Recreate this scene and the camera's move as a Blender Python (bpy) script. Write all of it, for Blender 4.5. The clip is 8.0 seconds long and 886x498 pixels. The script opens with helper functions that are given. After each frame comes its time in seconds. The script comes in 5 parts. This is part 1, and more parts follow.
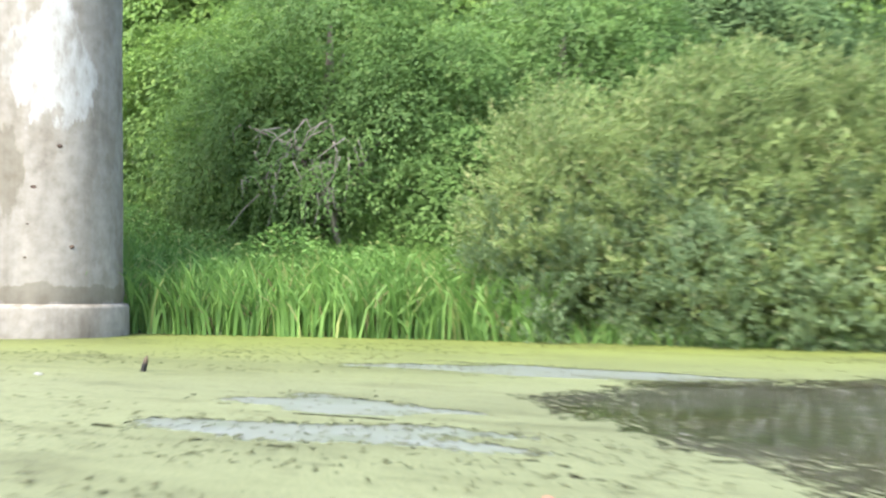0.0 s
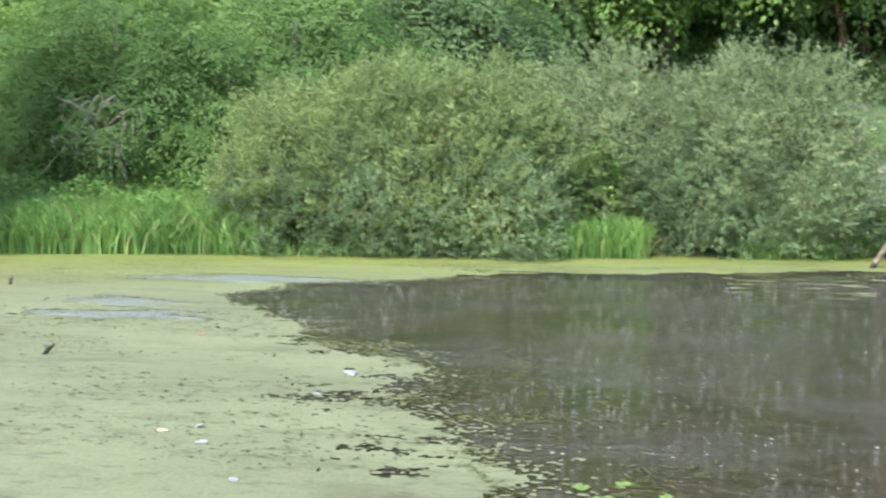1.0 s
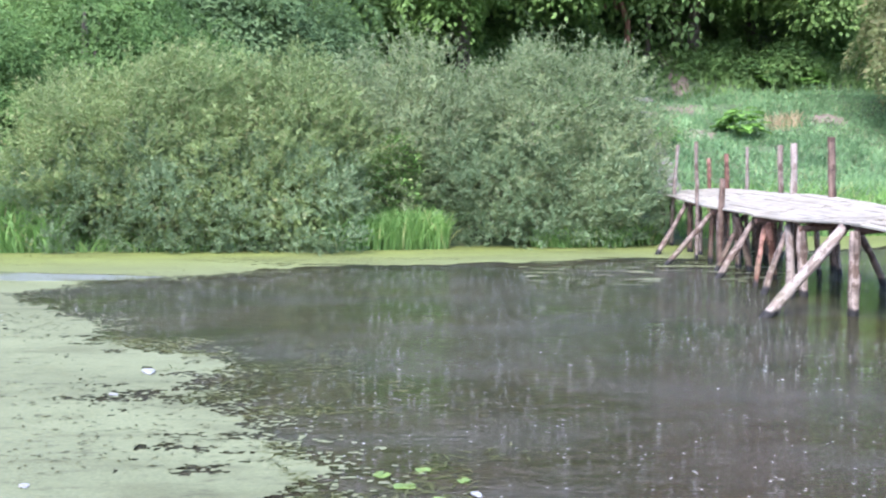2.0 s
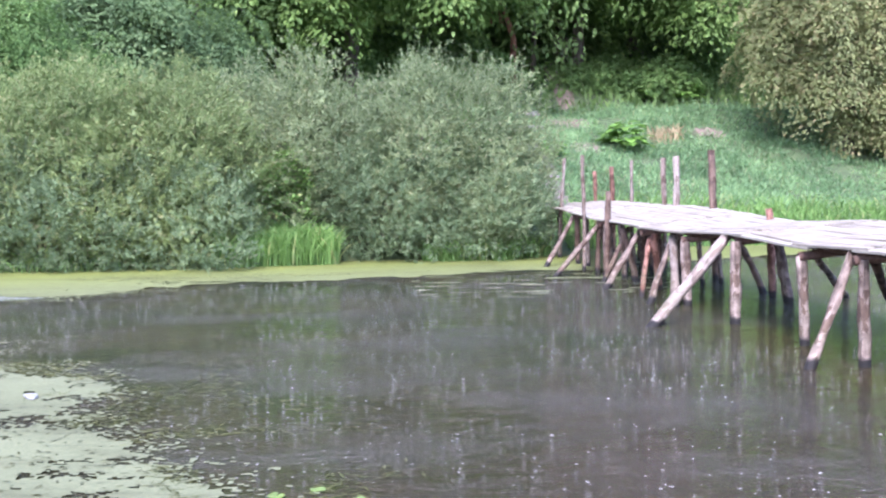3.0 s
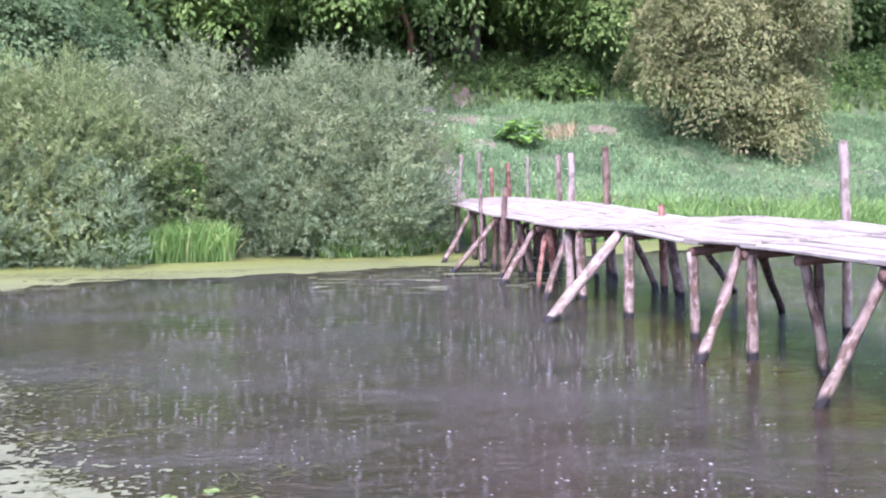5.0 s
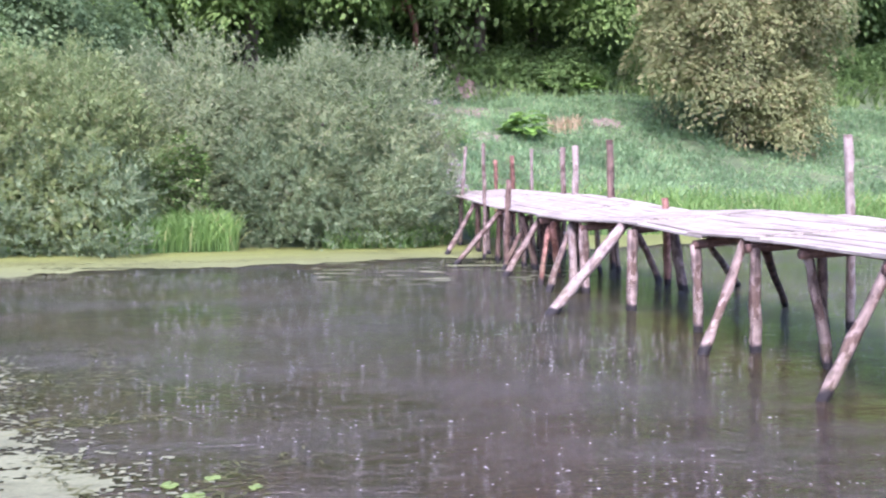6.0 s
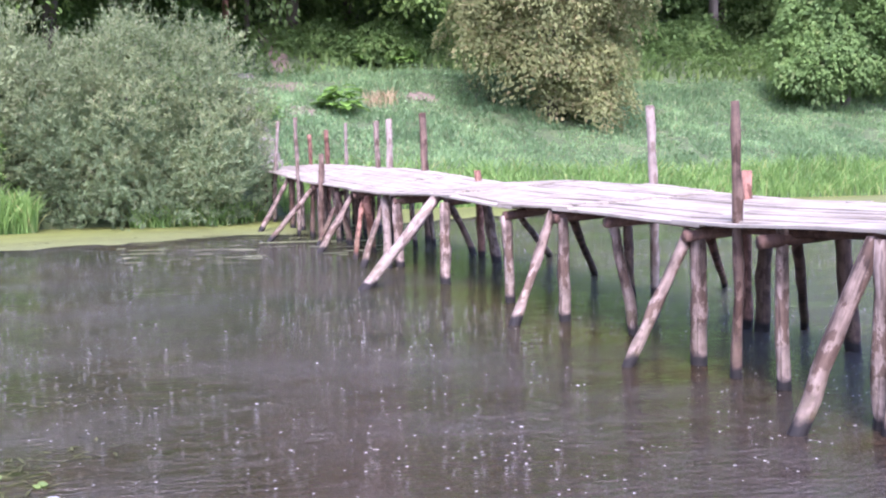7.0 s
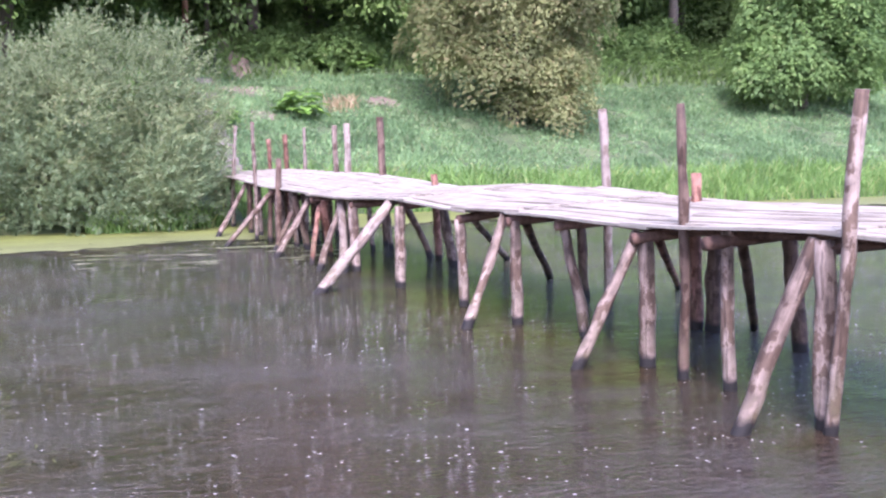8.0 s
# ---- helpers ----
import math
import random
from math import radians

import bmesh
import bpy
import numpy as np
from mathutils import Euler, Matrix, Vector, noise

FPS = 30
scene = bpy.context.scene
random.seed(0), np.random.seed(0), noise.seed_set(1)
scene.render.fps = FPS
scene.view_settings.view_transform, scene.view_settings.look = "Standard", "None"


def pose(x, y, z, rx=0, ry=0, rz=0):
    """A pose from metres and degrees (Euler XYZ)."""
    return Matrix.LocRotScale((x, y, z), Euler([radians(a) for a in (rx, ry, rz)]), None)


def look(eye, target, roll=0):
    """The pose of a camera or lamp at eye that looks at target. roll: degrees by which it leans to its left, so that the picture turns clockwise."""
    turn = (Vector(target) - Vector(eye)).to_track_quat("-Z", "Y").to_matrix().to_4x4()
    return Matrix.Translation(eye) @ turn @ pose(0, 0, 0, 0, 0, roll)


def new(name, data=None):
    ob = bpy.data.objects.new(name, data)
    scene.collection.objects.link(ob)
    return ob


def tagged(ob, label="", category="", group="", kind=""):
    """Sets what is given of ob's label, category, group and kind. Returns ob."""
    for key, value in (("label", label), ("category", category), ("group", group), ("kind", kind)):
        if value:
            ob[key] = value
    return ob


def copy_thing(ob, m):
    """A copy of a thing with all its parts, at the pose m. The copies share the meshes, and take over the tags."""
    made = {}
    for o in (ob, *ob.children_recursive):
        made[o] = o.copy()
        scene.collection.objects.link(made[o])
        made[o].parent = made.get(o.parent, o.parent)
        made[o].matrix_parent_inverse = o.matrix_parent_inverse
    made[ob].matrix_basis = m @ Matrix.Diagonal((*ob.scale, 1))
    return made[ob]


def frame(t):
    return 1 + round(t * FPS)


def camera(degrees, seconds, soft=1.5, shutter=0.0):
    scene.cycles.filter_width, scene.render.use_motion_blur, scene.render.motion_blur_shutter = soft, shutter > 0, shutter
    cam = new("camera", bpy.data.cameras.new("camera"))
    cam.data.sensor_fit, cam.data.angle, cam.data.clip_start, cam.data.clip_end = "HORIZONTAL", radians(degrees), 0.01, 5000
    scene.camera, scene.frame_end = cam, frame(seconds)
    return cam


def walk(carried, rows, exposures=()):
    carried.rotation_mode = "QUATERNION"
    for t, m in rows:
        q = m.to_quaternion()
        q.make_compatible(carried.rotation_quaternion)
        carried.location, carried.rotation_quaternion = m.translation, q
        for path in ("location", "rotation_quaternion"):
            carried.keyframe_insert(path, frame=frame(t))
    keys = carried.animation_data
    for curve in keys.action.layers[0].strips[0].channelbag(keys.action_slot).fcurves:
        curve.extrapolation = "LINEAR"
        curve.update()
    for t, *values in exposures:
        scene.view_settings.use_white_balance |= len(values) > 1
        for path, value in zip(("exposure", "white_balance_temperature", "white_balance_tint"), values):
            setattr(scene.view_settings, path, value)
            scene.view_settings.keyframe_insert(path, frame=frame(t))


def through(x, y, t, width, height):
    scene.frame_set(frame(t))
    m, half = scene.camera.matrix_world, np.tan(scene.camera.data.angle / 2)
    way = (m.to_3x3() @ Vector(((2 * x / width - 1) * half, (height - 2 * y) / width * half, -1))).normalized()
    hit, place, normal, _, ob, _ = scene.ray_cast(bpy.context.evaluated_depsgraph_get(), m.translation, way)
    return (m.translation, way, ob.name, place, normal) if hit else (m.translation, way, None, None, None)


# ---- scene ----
cam = camera(42.8, 8.0, soft=2.2, shutter=0.25)


def held(x, y, z, tilt, turn, roll):
    return pose(x, y, z, tilt, 0, turn) @ pose(0, 0, 0, 0, 0, roll)


walk(cam, [
    (0.0, held(-3.262, 6.575, 0.805, 91.258, 20.051, 0.83)),
    (0.1, held(-2.684, 5.236, 1.009, 89.963, 19.151, 0.75)),
    (0.2, held(-2.192, 4.310, 1.189, 88.806, 19.045, 0.75)),
    (0.3, held(-1.641, 3.210, 1.372, 87.696, 18.670, 0.63)),
    (0.4, held(-0.838, 1.577, 1.614, 86.842, 18.299, 0.17)),
    (0.5, held(-0.137, 0.162, 1.700, 86.806, 17.826, 0.14)),
    (0.7, held(-0.100, 0.120, 1.710, 86.434, 14.572, 0.85)),
    (1.0, held(-0.033, 0.037, 1.717, 85.626, 9.981, 0.53)),
    (1.5, held(-0.011, -0.025, 1.734, 85.020, 4.206, 0.42)),
    (2.0, held(0.003, -0.031, 1.728, 85.302, 0.009, 0.36)),
    (2.2, held(0.002, -0.031, 1.730, 85.460, -1.280, 0.28)),
    (3.3, held(-0.012, -0.022, 1.746, 86.080, -6.990, -0.15)),
    (3.5, held(-0.014, -0.021, 1.748, 86.028, -7.914, -0.19)),
    (4.0, held(-0.012, -0.021, 1.754, 86.188, -9.866, -0.12)),
    (4.5, held(0.0, 0.0, 1.750, 85.967, -11.256, 0.0)),
    (5.8, held(0.006, 0.018, 1.722, 85.610, -9.720, 0.58)),
    (6.0, held(0.008, 0.019, 1.720, 85.453, -10.577, 0.63)),
    (6.5, held(0.098, 0.111, 1.708, 84.749, -16.145, 0.85)),
    (7.0, held(0.163, 0.188, 1.696, 84.270, -19.633, 0.09)),
    (7.5, held(0.199, 0.182, 1.700, 84.057, -19.233, 0.37)),
    (8.0, held(0.283, 0.153, 1.683, 84.519, -21.373, -0.03)),
], exposures=[(0.0, 2.52, 6650, 6), (0.5, 2.26, 6600, 4), (0.7, 2.13, 6550, 4), (1.2, 2.28, 6100, 10), (1.5, 2.34, 5900, 14), (2.0, 2.37, 5650, 19), (3.5, 2.43, 5600, 33), (4.5, 2.43, 5620, 40), (8.0, 2.38, 5800, 39)])

# ---------------------------------------------------------------- light
SUN_UP, SUN_FROM = 53, (-0.28, -0.78)
world = bpy.data.worlds.new("sky")
scene.world = world
world.use_nodes = True
wt = world.node_tree
sky = wt.nodes.new("ShaderNodeTexSky")
sky.sky_type, sky.sun_disc = "NISHITA", False
sky.sun_elevation = radians(SUN_UP)
sky.sun_rotation = math.atan2(SUN_FROM[0], SUN_FROM[1])
sky.dust_density, sky.air_density = 2.0, 1.0
wt.links.new(sky.outputs[0], wt.nodes["Background"].inputs[0])
wt.nodes["Background"].inputs[1].default_value = 0.15
sun_data = bpy.data.lights.new("sun", "SUN")
sun_data.energy, sun_data.angle, sun_data.color = 2.2, radians(28), (1.0, 0.97, 0.93)
sun = new("sun", sun_data)
sun.matrix_world = look((SUN_FROM[0] * 40, SUN_FROM[1] * 40, 40 * math.tan(radians(SUN_UP)) * math.hypot(*SUN_FROM)), (0, 0, 0))


# ---------------------------------------------------------------- materials
def nodes_of(name):
    m = bpy.data.materials.new(name)
    m.use_nodes = True
    t = m.node_tree
    return m, t, t.nodes["Principled BSDF"], t.nodes["Material Output"]


def noise_node(t, scale, detail=5, rough=0.6, stretch=(1, 1, 1), space="Object"):
    tc = t.nodes.new("ShaderNodeTexCoord")
    mp = t.nodes.new("ShaderNodeMapping")
    mp.inputs["Scale"].default_value = stretch
    n = t.nodes.new("ShaderNodeTexNoise")
    n.inputs["Scale"].default_value, n.inputs["Detail"].default_value = scale, detail
    n.inputs["Roughness"].default_value = rough
    t.links.new(tc.outputs[space], mp.inputs[0])
    t.links.new(mp.outputs[0], n.inputs["Vector"])
    return n.outputs["Fac"]


def ramp_node(t, fac, stops):
    r = t.nodes.new("ShaderNodeValToRGB")
    e = r.color_ramp.elements
    while len(e) < len(stops):
        e.new(0.5)
    for el, (p, c) in zip(e, stops):
        el.position, el.color = p, (*c, 1)
    t.links.new(fac, r.inputs[0])
    return r.outputs[0]


def blend(t, fac, a, b, how="MIX"):
    m = t.nodes.new("ShaderNodeMix")
    m.data_type, m.blend_type = "RGBA", how
    for val, i in ((fac, 0), (a, 6), (b, 7)):
        if isinstance(val, (int, float)):
            m.inputs[i].default_value = val
        elif isinstance(val, tuple):
            m.inputs[i].default_value = (*val, 1)
        else:
            t.links.new(val, m.inputs[i])
    return m.outputs[2]


def bump_to(t, bsdf, fac, strength, distance):
    b = t.nodes.new("ShaderNodeBump")
    b.inputs["Strength"].default_value, b.inputs["Distance"].default_value = strength, distance
    t.links.new(fac, b.inputs["Height"])
    t.links.new(b.outputs[0], bsdf.inputs["Normal"])


def leaf_material(name, dark, light, odd, odd_share=0.04, patch=0.35, through=0.42):
    """Foliage: every leaf has its own tone, with larger patches of older and younger growth."""
    m, t, p, out = nodes_of(name)
    geo = t.nodes.new("ShaderNodeNewGeometry")
    mean = tuple((a + b) / 2 for a, b in zip(dark, light))
    dark, light, odd = (tuple(0.5 * a + 0.5 * b for a, b in zip(c, mean)) for c in (dark, light, odd))
    own = ramp_node(t, geo.outputs["Random Per Island"], [(0.0, dark), (1.0 - odd_share - 0.01, light), (1.0 - odd_share, odd), (1.0, odd)])
    big = ramp_node(t, noise_node(t, 0.55, 3), [(0.35, (0.6, 0.64, 0.58)), (0.65, (1.25, 1.2, 1.1))])
    col = blend(t, patch * 2, own, big, "MULTIPLY")
    mid = ramp_node(t, noise_node(t, 2.6, 2), [(0.36, (0.68, 0.72, 0.66)), (0.64, (1.25, 1.22, 1.15))])
    col = blend(t, patch * 2, col, mid, "MULTIPLY")
    t.links.new(col, p.inputs["Base Color"])
    p.inputs["Roughness"].default_value = 0.6
    p.inputs["Specular IOR Level"].default_value = 0.22
    tr = t.nodes.new("ShaderNodeBsdfTranslucent")
    t.links.new(col, tr.inputs[0])
    mix = t.nodes.new("ShaderNodeMixShader")
    mix.inputs[0].default_value = through
    t.links.new(p.outputs[0], mix.inputs[1])
    t.links.new(tr.outputs[0], mix.inputs[2])
    t.links.new(mix.outputs[0], out.inputs[0])
    return m


def wood_material(name, stops, stretch, rough=0.8, foot=None, wear=0.85, tones=(0.72, 1.15)):
    """Weathered wood: grain along the piece, stains, each piece of its own tone; wet foot near the water."""
    m, t, p, out = nodes_of(name)
    grain = noise_node(t, 9, 8, 0.65, stretch)
    col = ramp_node(t, grain, stops)
    info = t.nodes.new("ShaderNodeObjectInfo")
    tone = ramp_node(t, info.outputs["Random"], [(0.0, (tones[0], tones[0] * 0.95, tones[0] * 0.91)), (1.0, (tones[1], tones[1] * 0.98, tones[1] * 0.96))])
    col = blend(t, 1.0, col, tone, "MULTIPLY")
    stain = ramp_node(t, noise_node(t, 3.1, 6, 0.65), [(0.38, (0.34, 0.3, 0.27)), (0.5, (0.85, 0.8, 0.76)), (0.62, (1.1, 1.08, 1.06))])
    col = blend(t, wear, col, stain, "MULTIPLY")
    crack = ramp_node(t, noise_node(t, 30, 3, 0.5, tuple(0.35 * k if k < 1 else k for k in stretch)), [(0.33, (0.3, 0.27, 0.25)), (0.41, (1, 1, 1))])
    col = blend(t, wear * 0.9, col, crack, "MULTIPLY")
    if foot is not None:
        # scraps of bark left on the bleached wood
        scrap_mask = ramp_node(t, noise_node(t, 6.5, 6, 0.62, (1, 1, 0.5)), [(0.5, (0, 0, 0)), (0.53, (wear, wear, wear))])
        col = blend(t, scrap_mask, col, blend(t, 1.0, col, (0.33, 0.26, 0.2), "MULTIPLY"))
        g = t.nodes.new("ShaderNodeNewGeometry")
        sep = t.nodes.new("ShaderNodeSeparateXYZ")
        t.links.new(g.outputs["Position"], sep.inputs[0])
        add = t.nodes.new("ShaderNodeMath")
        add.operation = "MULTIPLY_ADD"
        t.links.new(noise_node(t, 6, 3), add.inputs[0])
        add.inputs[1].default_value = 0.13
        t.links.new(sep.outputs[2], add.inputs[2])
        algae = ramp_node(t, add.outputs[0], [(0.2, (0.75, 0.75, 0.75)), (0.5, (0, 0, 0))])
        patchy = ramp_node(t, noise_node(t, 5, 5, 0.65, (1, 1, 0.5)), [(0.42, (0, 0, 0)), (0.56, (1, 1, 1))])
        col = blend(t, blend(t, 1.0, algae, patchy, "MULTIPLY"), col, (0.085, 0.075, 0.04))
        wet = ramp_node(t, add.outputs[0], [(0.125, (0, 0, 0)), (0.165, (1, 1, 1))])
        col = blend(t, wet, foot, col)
    t.links.new(col, p.inputs["Base Color"])
    p.inputs["Roughness"].default_value = rough
    p.inputs["Specular IOR Level"].default_value = 0.25
    bump_to(t, p, grain, 0.8, 0.008)
    return m


def rough_material(name, stops, scale, big_stops, big_scale, rough=0.85, bump=0.4, dist=0.01, stretch=(1, 1, 1)):
    m, t, p, out = nodes_of(name)
    fine = noise_node(t, scale, 8, 0.65, stretch)
    col = ramp_node(t, fine, stops)
    col = blend(t, 1.0, col, ramp_node(t, noise_node(t, big_scale, 4), big_stops), "MULTIPLY")
    t.links.new(col, p.inputs["Base Color"])
    p.inputs["Roughness"].default_value = rough
    bump_to(t, p, fine, bump, dist)
    return m


WILLOW_GOLD = leaf_material("willow_leaf_light", (0.11, 0.164, 0.06), (0.258, 0.325, 0.132), (0.33, 0.3, 0.17), 0.11, 0.28)
WILLOW_GREY = leaf_material("willow_leaf_grey", (0.108, 0.152, 0.07), (0.262, 0.32, 0.165), (0.32, 0.3, 0.2), 0.1, 0.28)
# lower leaves: bluer green, darkened a little to carry shade low on the bush
WILLOW_LOW = leaf_material("willow_leaf_low_shade", (0.088, 0.14, 0.07), (0.222, 0.298, 0.162), (0.27, 0.28, 0.19), 0.08, 0.3)
SHRUB = leaf_material("shrub_leaf", (0.075, 0.145, 0.045), (0.165, 0.27, 0.085), (0.22, 0.26, 0.11), through=0.48)
OLIVE = leaf_material("greyish_leaf", (0.07, 0.125, 0.055), (0.16, 0.24, 0.105), (0.22, 0.28, 0.14), through=0.48)
MAPLE = leaf_material("maple_leaf", (0.085, 0.165, 0.042), (0.205, 0.31, 0.09), (0.26, 0.35, 0.11), through=0.5)
WOODS = leaf_material("wood_edge_leaf", (0.075, 0.135, 0.045), (0.18, 0.28, 0.09), (0.23, 0.3, 0.11), through=0.48)
CHESTNUT = leaf_material("chestnut_leaf", (0.175, 0.208, 0.085), (0.26, 0.285, 0.125), (0.31, 0.22, 0.13), 0.16, 0.2, through=0.5)
REED = leaf_material("reed_blade", (0.05, 0.13, 0.025), (0.25, 0.40, 0.12), (0.5, 0.46, 0.22), 0.06, 0.2)
GRASS = leaf_material("meadow_blade", (0.09, 0.17, 0.08), (0.22, 0.35, 0.175), (0.34, 0.33, 0.2), 0.07, 0.42)
BURDOCK = leaf_material("burdock_leaf", (0.1, 0.22, 0.04), (0.19, 0.33, 0.08), (0.2, 0.3, 0.08))
DRY = leaf_material("dry_stalk", (0.26, 0.2, 0.12), (0.42, 0.34, 0.23), (0.5, 0.42, 0.3))
DEBRIS = leaf_material("rotted_leaf_bits", (0.04, 0.042, 0.02), (0.08, 0.08, 0.04), (0.12, 0.1, 0.06))
STRAND = leaf_material("water_weed_strand", (0.055, 0.062, 0.022), (0.115, 0.125, 0.05), (0.16, 0.17, 0.09))
BARK = rough_material("bark", [(0.3, (0.045, 0.035, 0.027)), (0.7, (0.14, 0.115, 0.09))], 9, [(0.3, (0.7, 0.7, 0.7)), (0.7, (1.1, 1.1, 1.1))], 1.2, stretch=(1, 1, 0.25), dist=0.02)
DRY_TWIG = rough_material("dead_twig", [(0.3, (0.13, 0.11, 0.09)), (0.7, (0.26, 0.225, 0.19))], 12, [(0.3, (0.7, 0.7, 0.7)), (0.7, (1.1, 1.1, 1.1))], 1.5, stretch=(1, 1, 0.3))
RED_BARK = rough_material("reddish_bark", [(0.3, (0.07, 0.035, 0.022)), (0.7, (0.2, 0.095, 0.055))], 7, [(0.3, (0.7, 0.7, 0.7)), (0.7, (1.1, 1.1, 1.1))], 1.5, stretch=(1, 1, 0.3))
SOIL = rough_material("bank_soil_and_grass", [(0.3, (0.025, 0.04, 0.016)), (0.55, (0.055, 0.085, 0.032)), (0.75, (0.1, 0.09, 0.05))], 5, [(0.35, (0.7, 0.75, 0.65)), (0.7, (1.2, 1.15, 1.0))], 0.35, dist=0.03)
BARE = rough_material("bare_trodden_earth", [(0.3, (0.09, 0.068, 0.048)), (0.7, (0.16, 0.122, 0.09))], 14, [(0.3, (0.75, 0.75, 0.75)), (0.7, (1.1, 1.1, 1.1))], 2.0)
STONE = rough_material("step_concrete", [(0.3, (0.1, 0.086, 0.074)), (0.7, (0.2, 0.175, 0.155))], 22, [(0.3, (0.75, 0.75, 0.72)), (0.7, (1.05, 1.05, 1.05))], 2.5)
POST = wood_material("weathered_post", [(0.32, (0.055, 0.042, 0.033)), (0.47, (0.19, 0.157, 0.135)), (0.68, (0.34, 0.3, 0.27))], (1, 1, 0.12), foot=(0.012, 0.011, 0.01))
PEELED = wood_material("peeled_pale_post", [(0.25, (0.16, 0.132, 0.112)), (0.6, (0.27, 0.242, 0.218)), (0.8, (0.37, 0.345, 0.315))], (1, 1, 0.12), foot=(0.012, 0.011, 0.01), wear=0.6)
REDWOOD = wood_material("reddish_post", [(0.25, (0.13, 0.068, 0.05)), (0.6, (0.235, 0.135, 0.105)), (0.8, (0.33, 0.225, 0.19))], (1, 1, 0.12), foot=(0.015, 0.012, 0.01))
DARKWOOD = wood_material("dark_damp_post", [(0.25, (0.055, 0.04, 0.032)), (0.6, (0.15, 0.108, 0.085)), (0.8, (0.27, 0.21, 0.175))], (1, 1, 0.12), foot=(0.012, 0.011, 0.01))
PLANK = wood_material("bleached_plank", [(0.25, (0.105, 0.091, 0.07)), (0.4, (0.185, 0.173, 0.142)), (0.8, (0.262, 0.25, 0.212))], (1, 0.07, 1), wear=0.4, tones=(0.95, 1.2))
BEAM = wood_material("beam_wood", [(0.25, (0.06, 0.036, 0.027)), (0.6, (0.14, 0.09, 0.07)), (0.8, (0.24, 0.17, 0.14))], (0.1, 1, 1))
LITTER_WHITE = rough_material("faded_plastic", [(0.3, (0.13, 0.13, 0.125)), (0.7, (0.26, 0.26, 0.255))], 30, [(0.3, (0.85, 0.85, 0.82)), (0.7, (1, 1, 1))], 6, 0.5)
LITTER_RED = rough_material("faded_red_plastic", [(0.3, (0.42, 0.1, 0.07)), (0.7, (0.5, 0.18, 0.14))], 30, [(0.3, (0.85, 0.85, 0.82)), (0.7, (1, 1, 1))], 6, 0.5)
LITTER_ORANGE = rough_material("faded_orange_board", [(0.3, (0.33, 0.23, 0.13)), (0.7, (0.4, 0.3, 0.2))], 30, [(0.3, (0.85, 0.85, 0.82)), (0.7, (1, 1, 1))], 6, 0.7)
PAD = rough_material("lily_pad", [(0.3, (0.07, 0.11, 0.025)), (0.7, (0.12, 0.17, 0.045))], 12, [(0.3, (0.85, 0.85, 0.7)), (0.7, (1.1, 1.1, 1))], 3, 0.4)
FLECK = rough_material("pale_fluff", [(0.3, (0.14, 0.14, 0.12)), (0.7, (0.3, 0.3, 0.27))], 30, [(0.3, (0.85, 0.85, 0.82)), (0.7, (1, 1, 1))], 6)


def water_material():
    m, t, p, out = nodes_of("murky_water")
    cloud = noise_node(t, 0.33, 5, 0.6)
    col = ramp_node(t, cloud, [(0.35, (0.015, 0.019, 0.004)), (0.5, (0.024, 0.022, 0.008)), (0.68, (0.034, 0.027, 0.013))])
    tc = t.nodes.new("ShaderNodeTexCoord")
    far = t.nodes.new("ShaderNodeVectorMath")
    far.operation = "DISTANCE"
    t.links.new(tc.outputs["Object"], far.inputs[0])
    far.inputs[1].default_value = (4.5, 2.5, 0)
    silt = t.nodes.new("ShaderNodeMapRange")
    t.links.new(far.outputs["Value"], silt.inputs[0])
    silt.inputs[1].default_value, silt.inputs[2].default_value = 8.5, 3.0
    col = blend(t, silt.outputs[0], col, (0.022, 0.013, 0.006))
    # gusts: finely rippled patches of paler grey base colour between calm, mirroring ones
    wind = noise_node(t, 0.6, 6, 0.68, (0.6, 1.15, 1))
    pale_patch = ramp_node(t, wind, [(0.45, (0, 0, 0)), (0.66, (0.6, 0.6, 0.6))])
    col = blend(t, pale_patch, col, (0.046, 0.044, 0.037))
    t.links.new(col, p.inputs["Base Color"])
    t.links.new(ramp_node(t, wind, [(0.42, (0.03, 0.03, 0.03)), (0.6, (0.13, 0.13, 0.13))]), p.inputs["Roughness"])
    p.inputs["IOR"].default_value = 1.33
    fine = noise_node(t, 12, 4, 0.65, (0.7, 1.6, 1))
    gust = t.nodes.new("ShaderNodeMath")
    gust.operation = "MULTIPLY"
    t.links.new(fine, gust.inputs[0])
    t.links.new(ramp_node(t, wind, [(0.38, (0.5, 0.5, 0.5)), (0.58, (1.0, 1.0, 1.0))]), gust.inputs[1])
    wide = noise_node(t, 3.4, 3, 0.5, (0.8, 1.2, 1))
    h = t.nodes.new("ShaderNodeMath")
    h.operation = "MULTIPLY_ADD"
    t.links.new(wide, h.inputs[0])
    h.inputs[1].default_value = 1.0
    t.links.new(gust.outputs[0], h.inputs[2])
    bump_to(t, p, h.outputs[0], 1.0, 0.07)
    return m


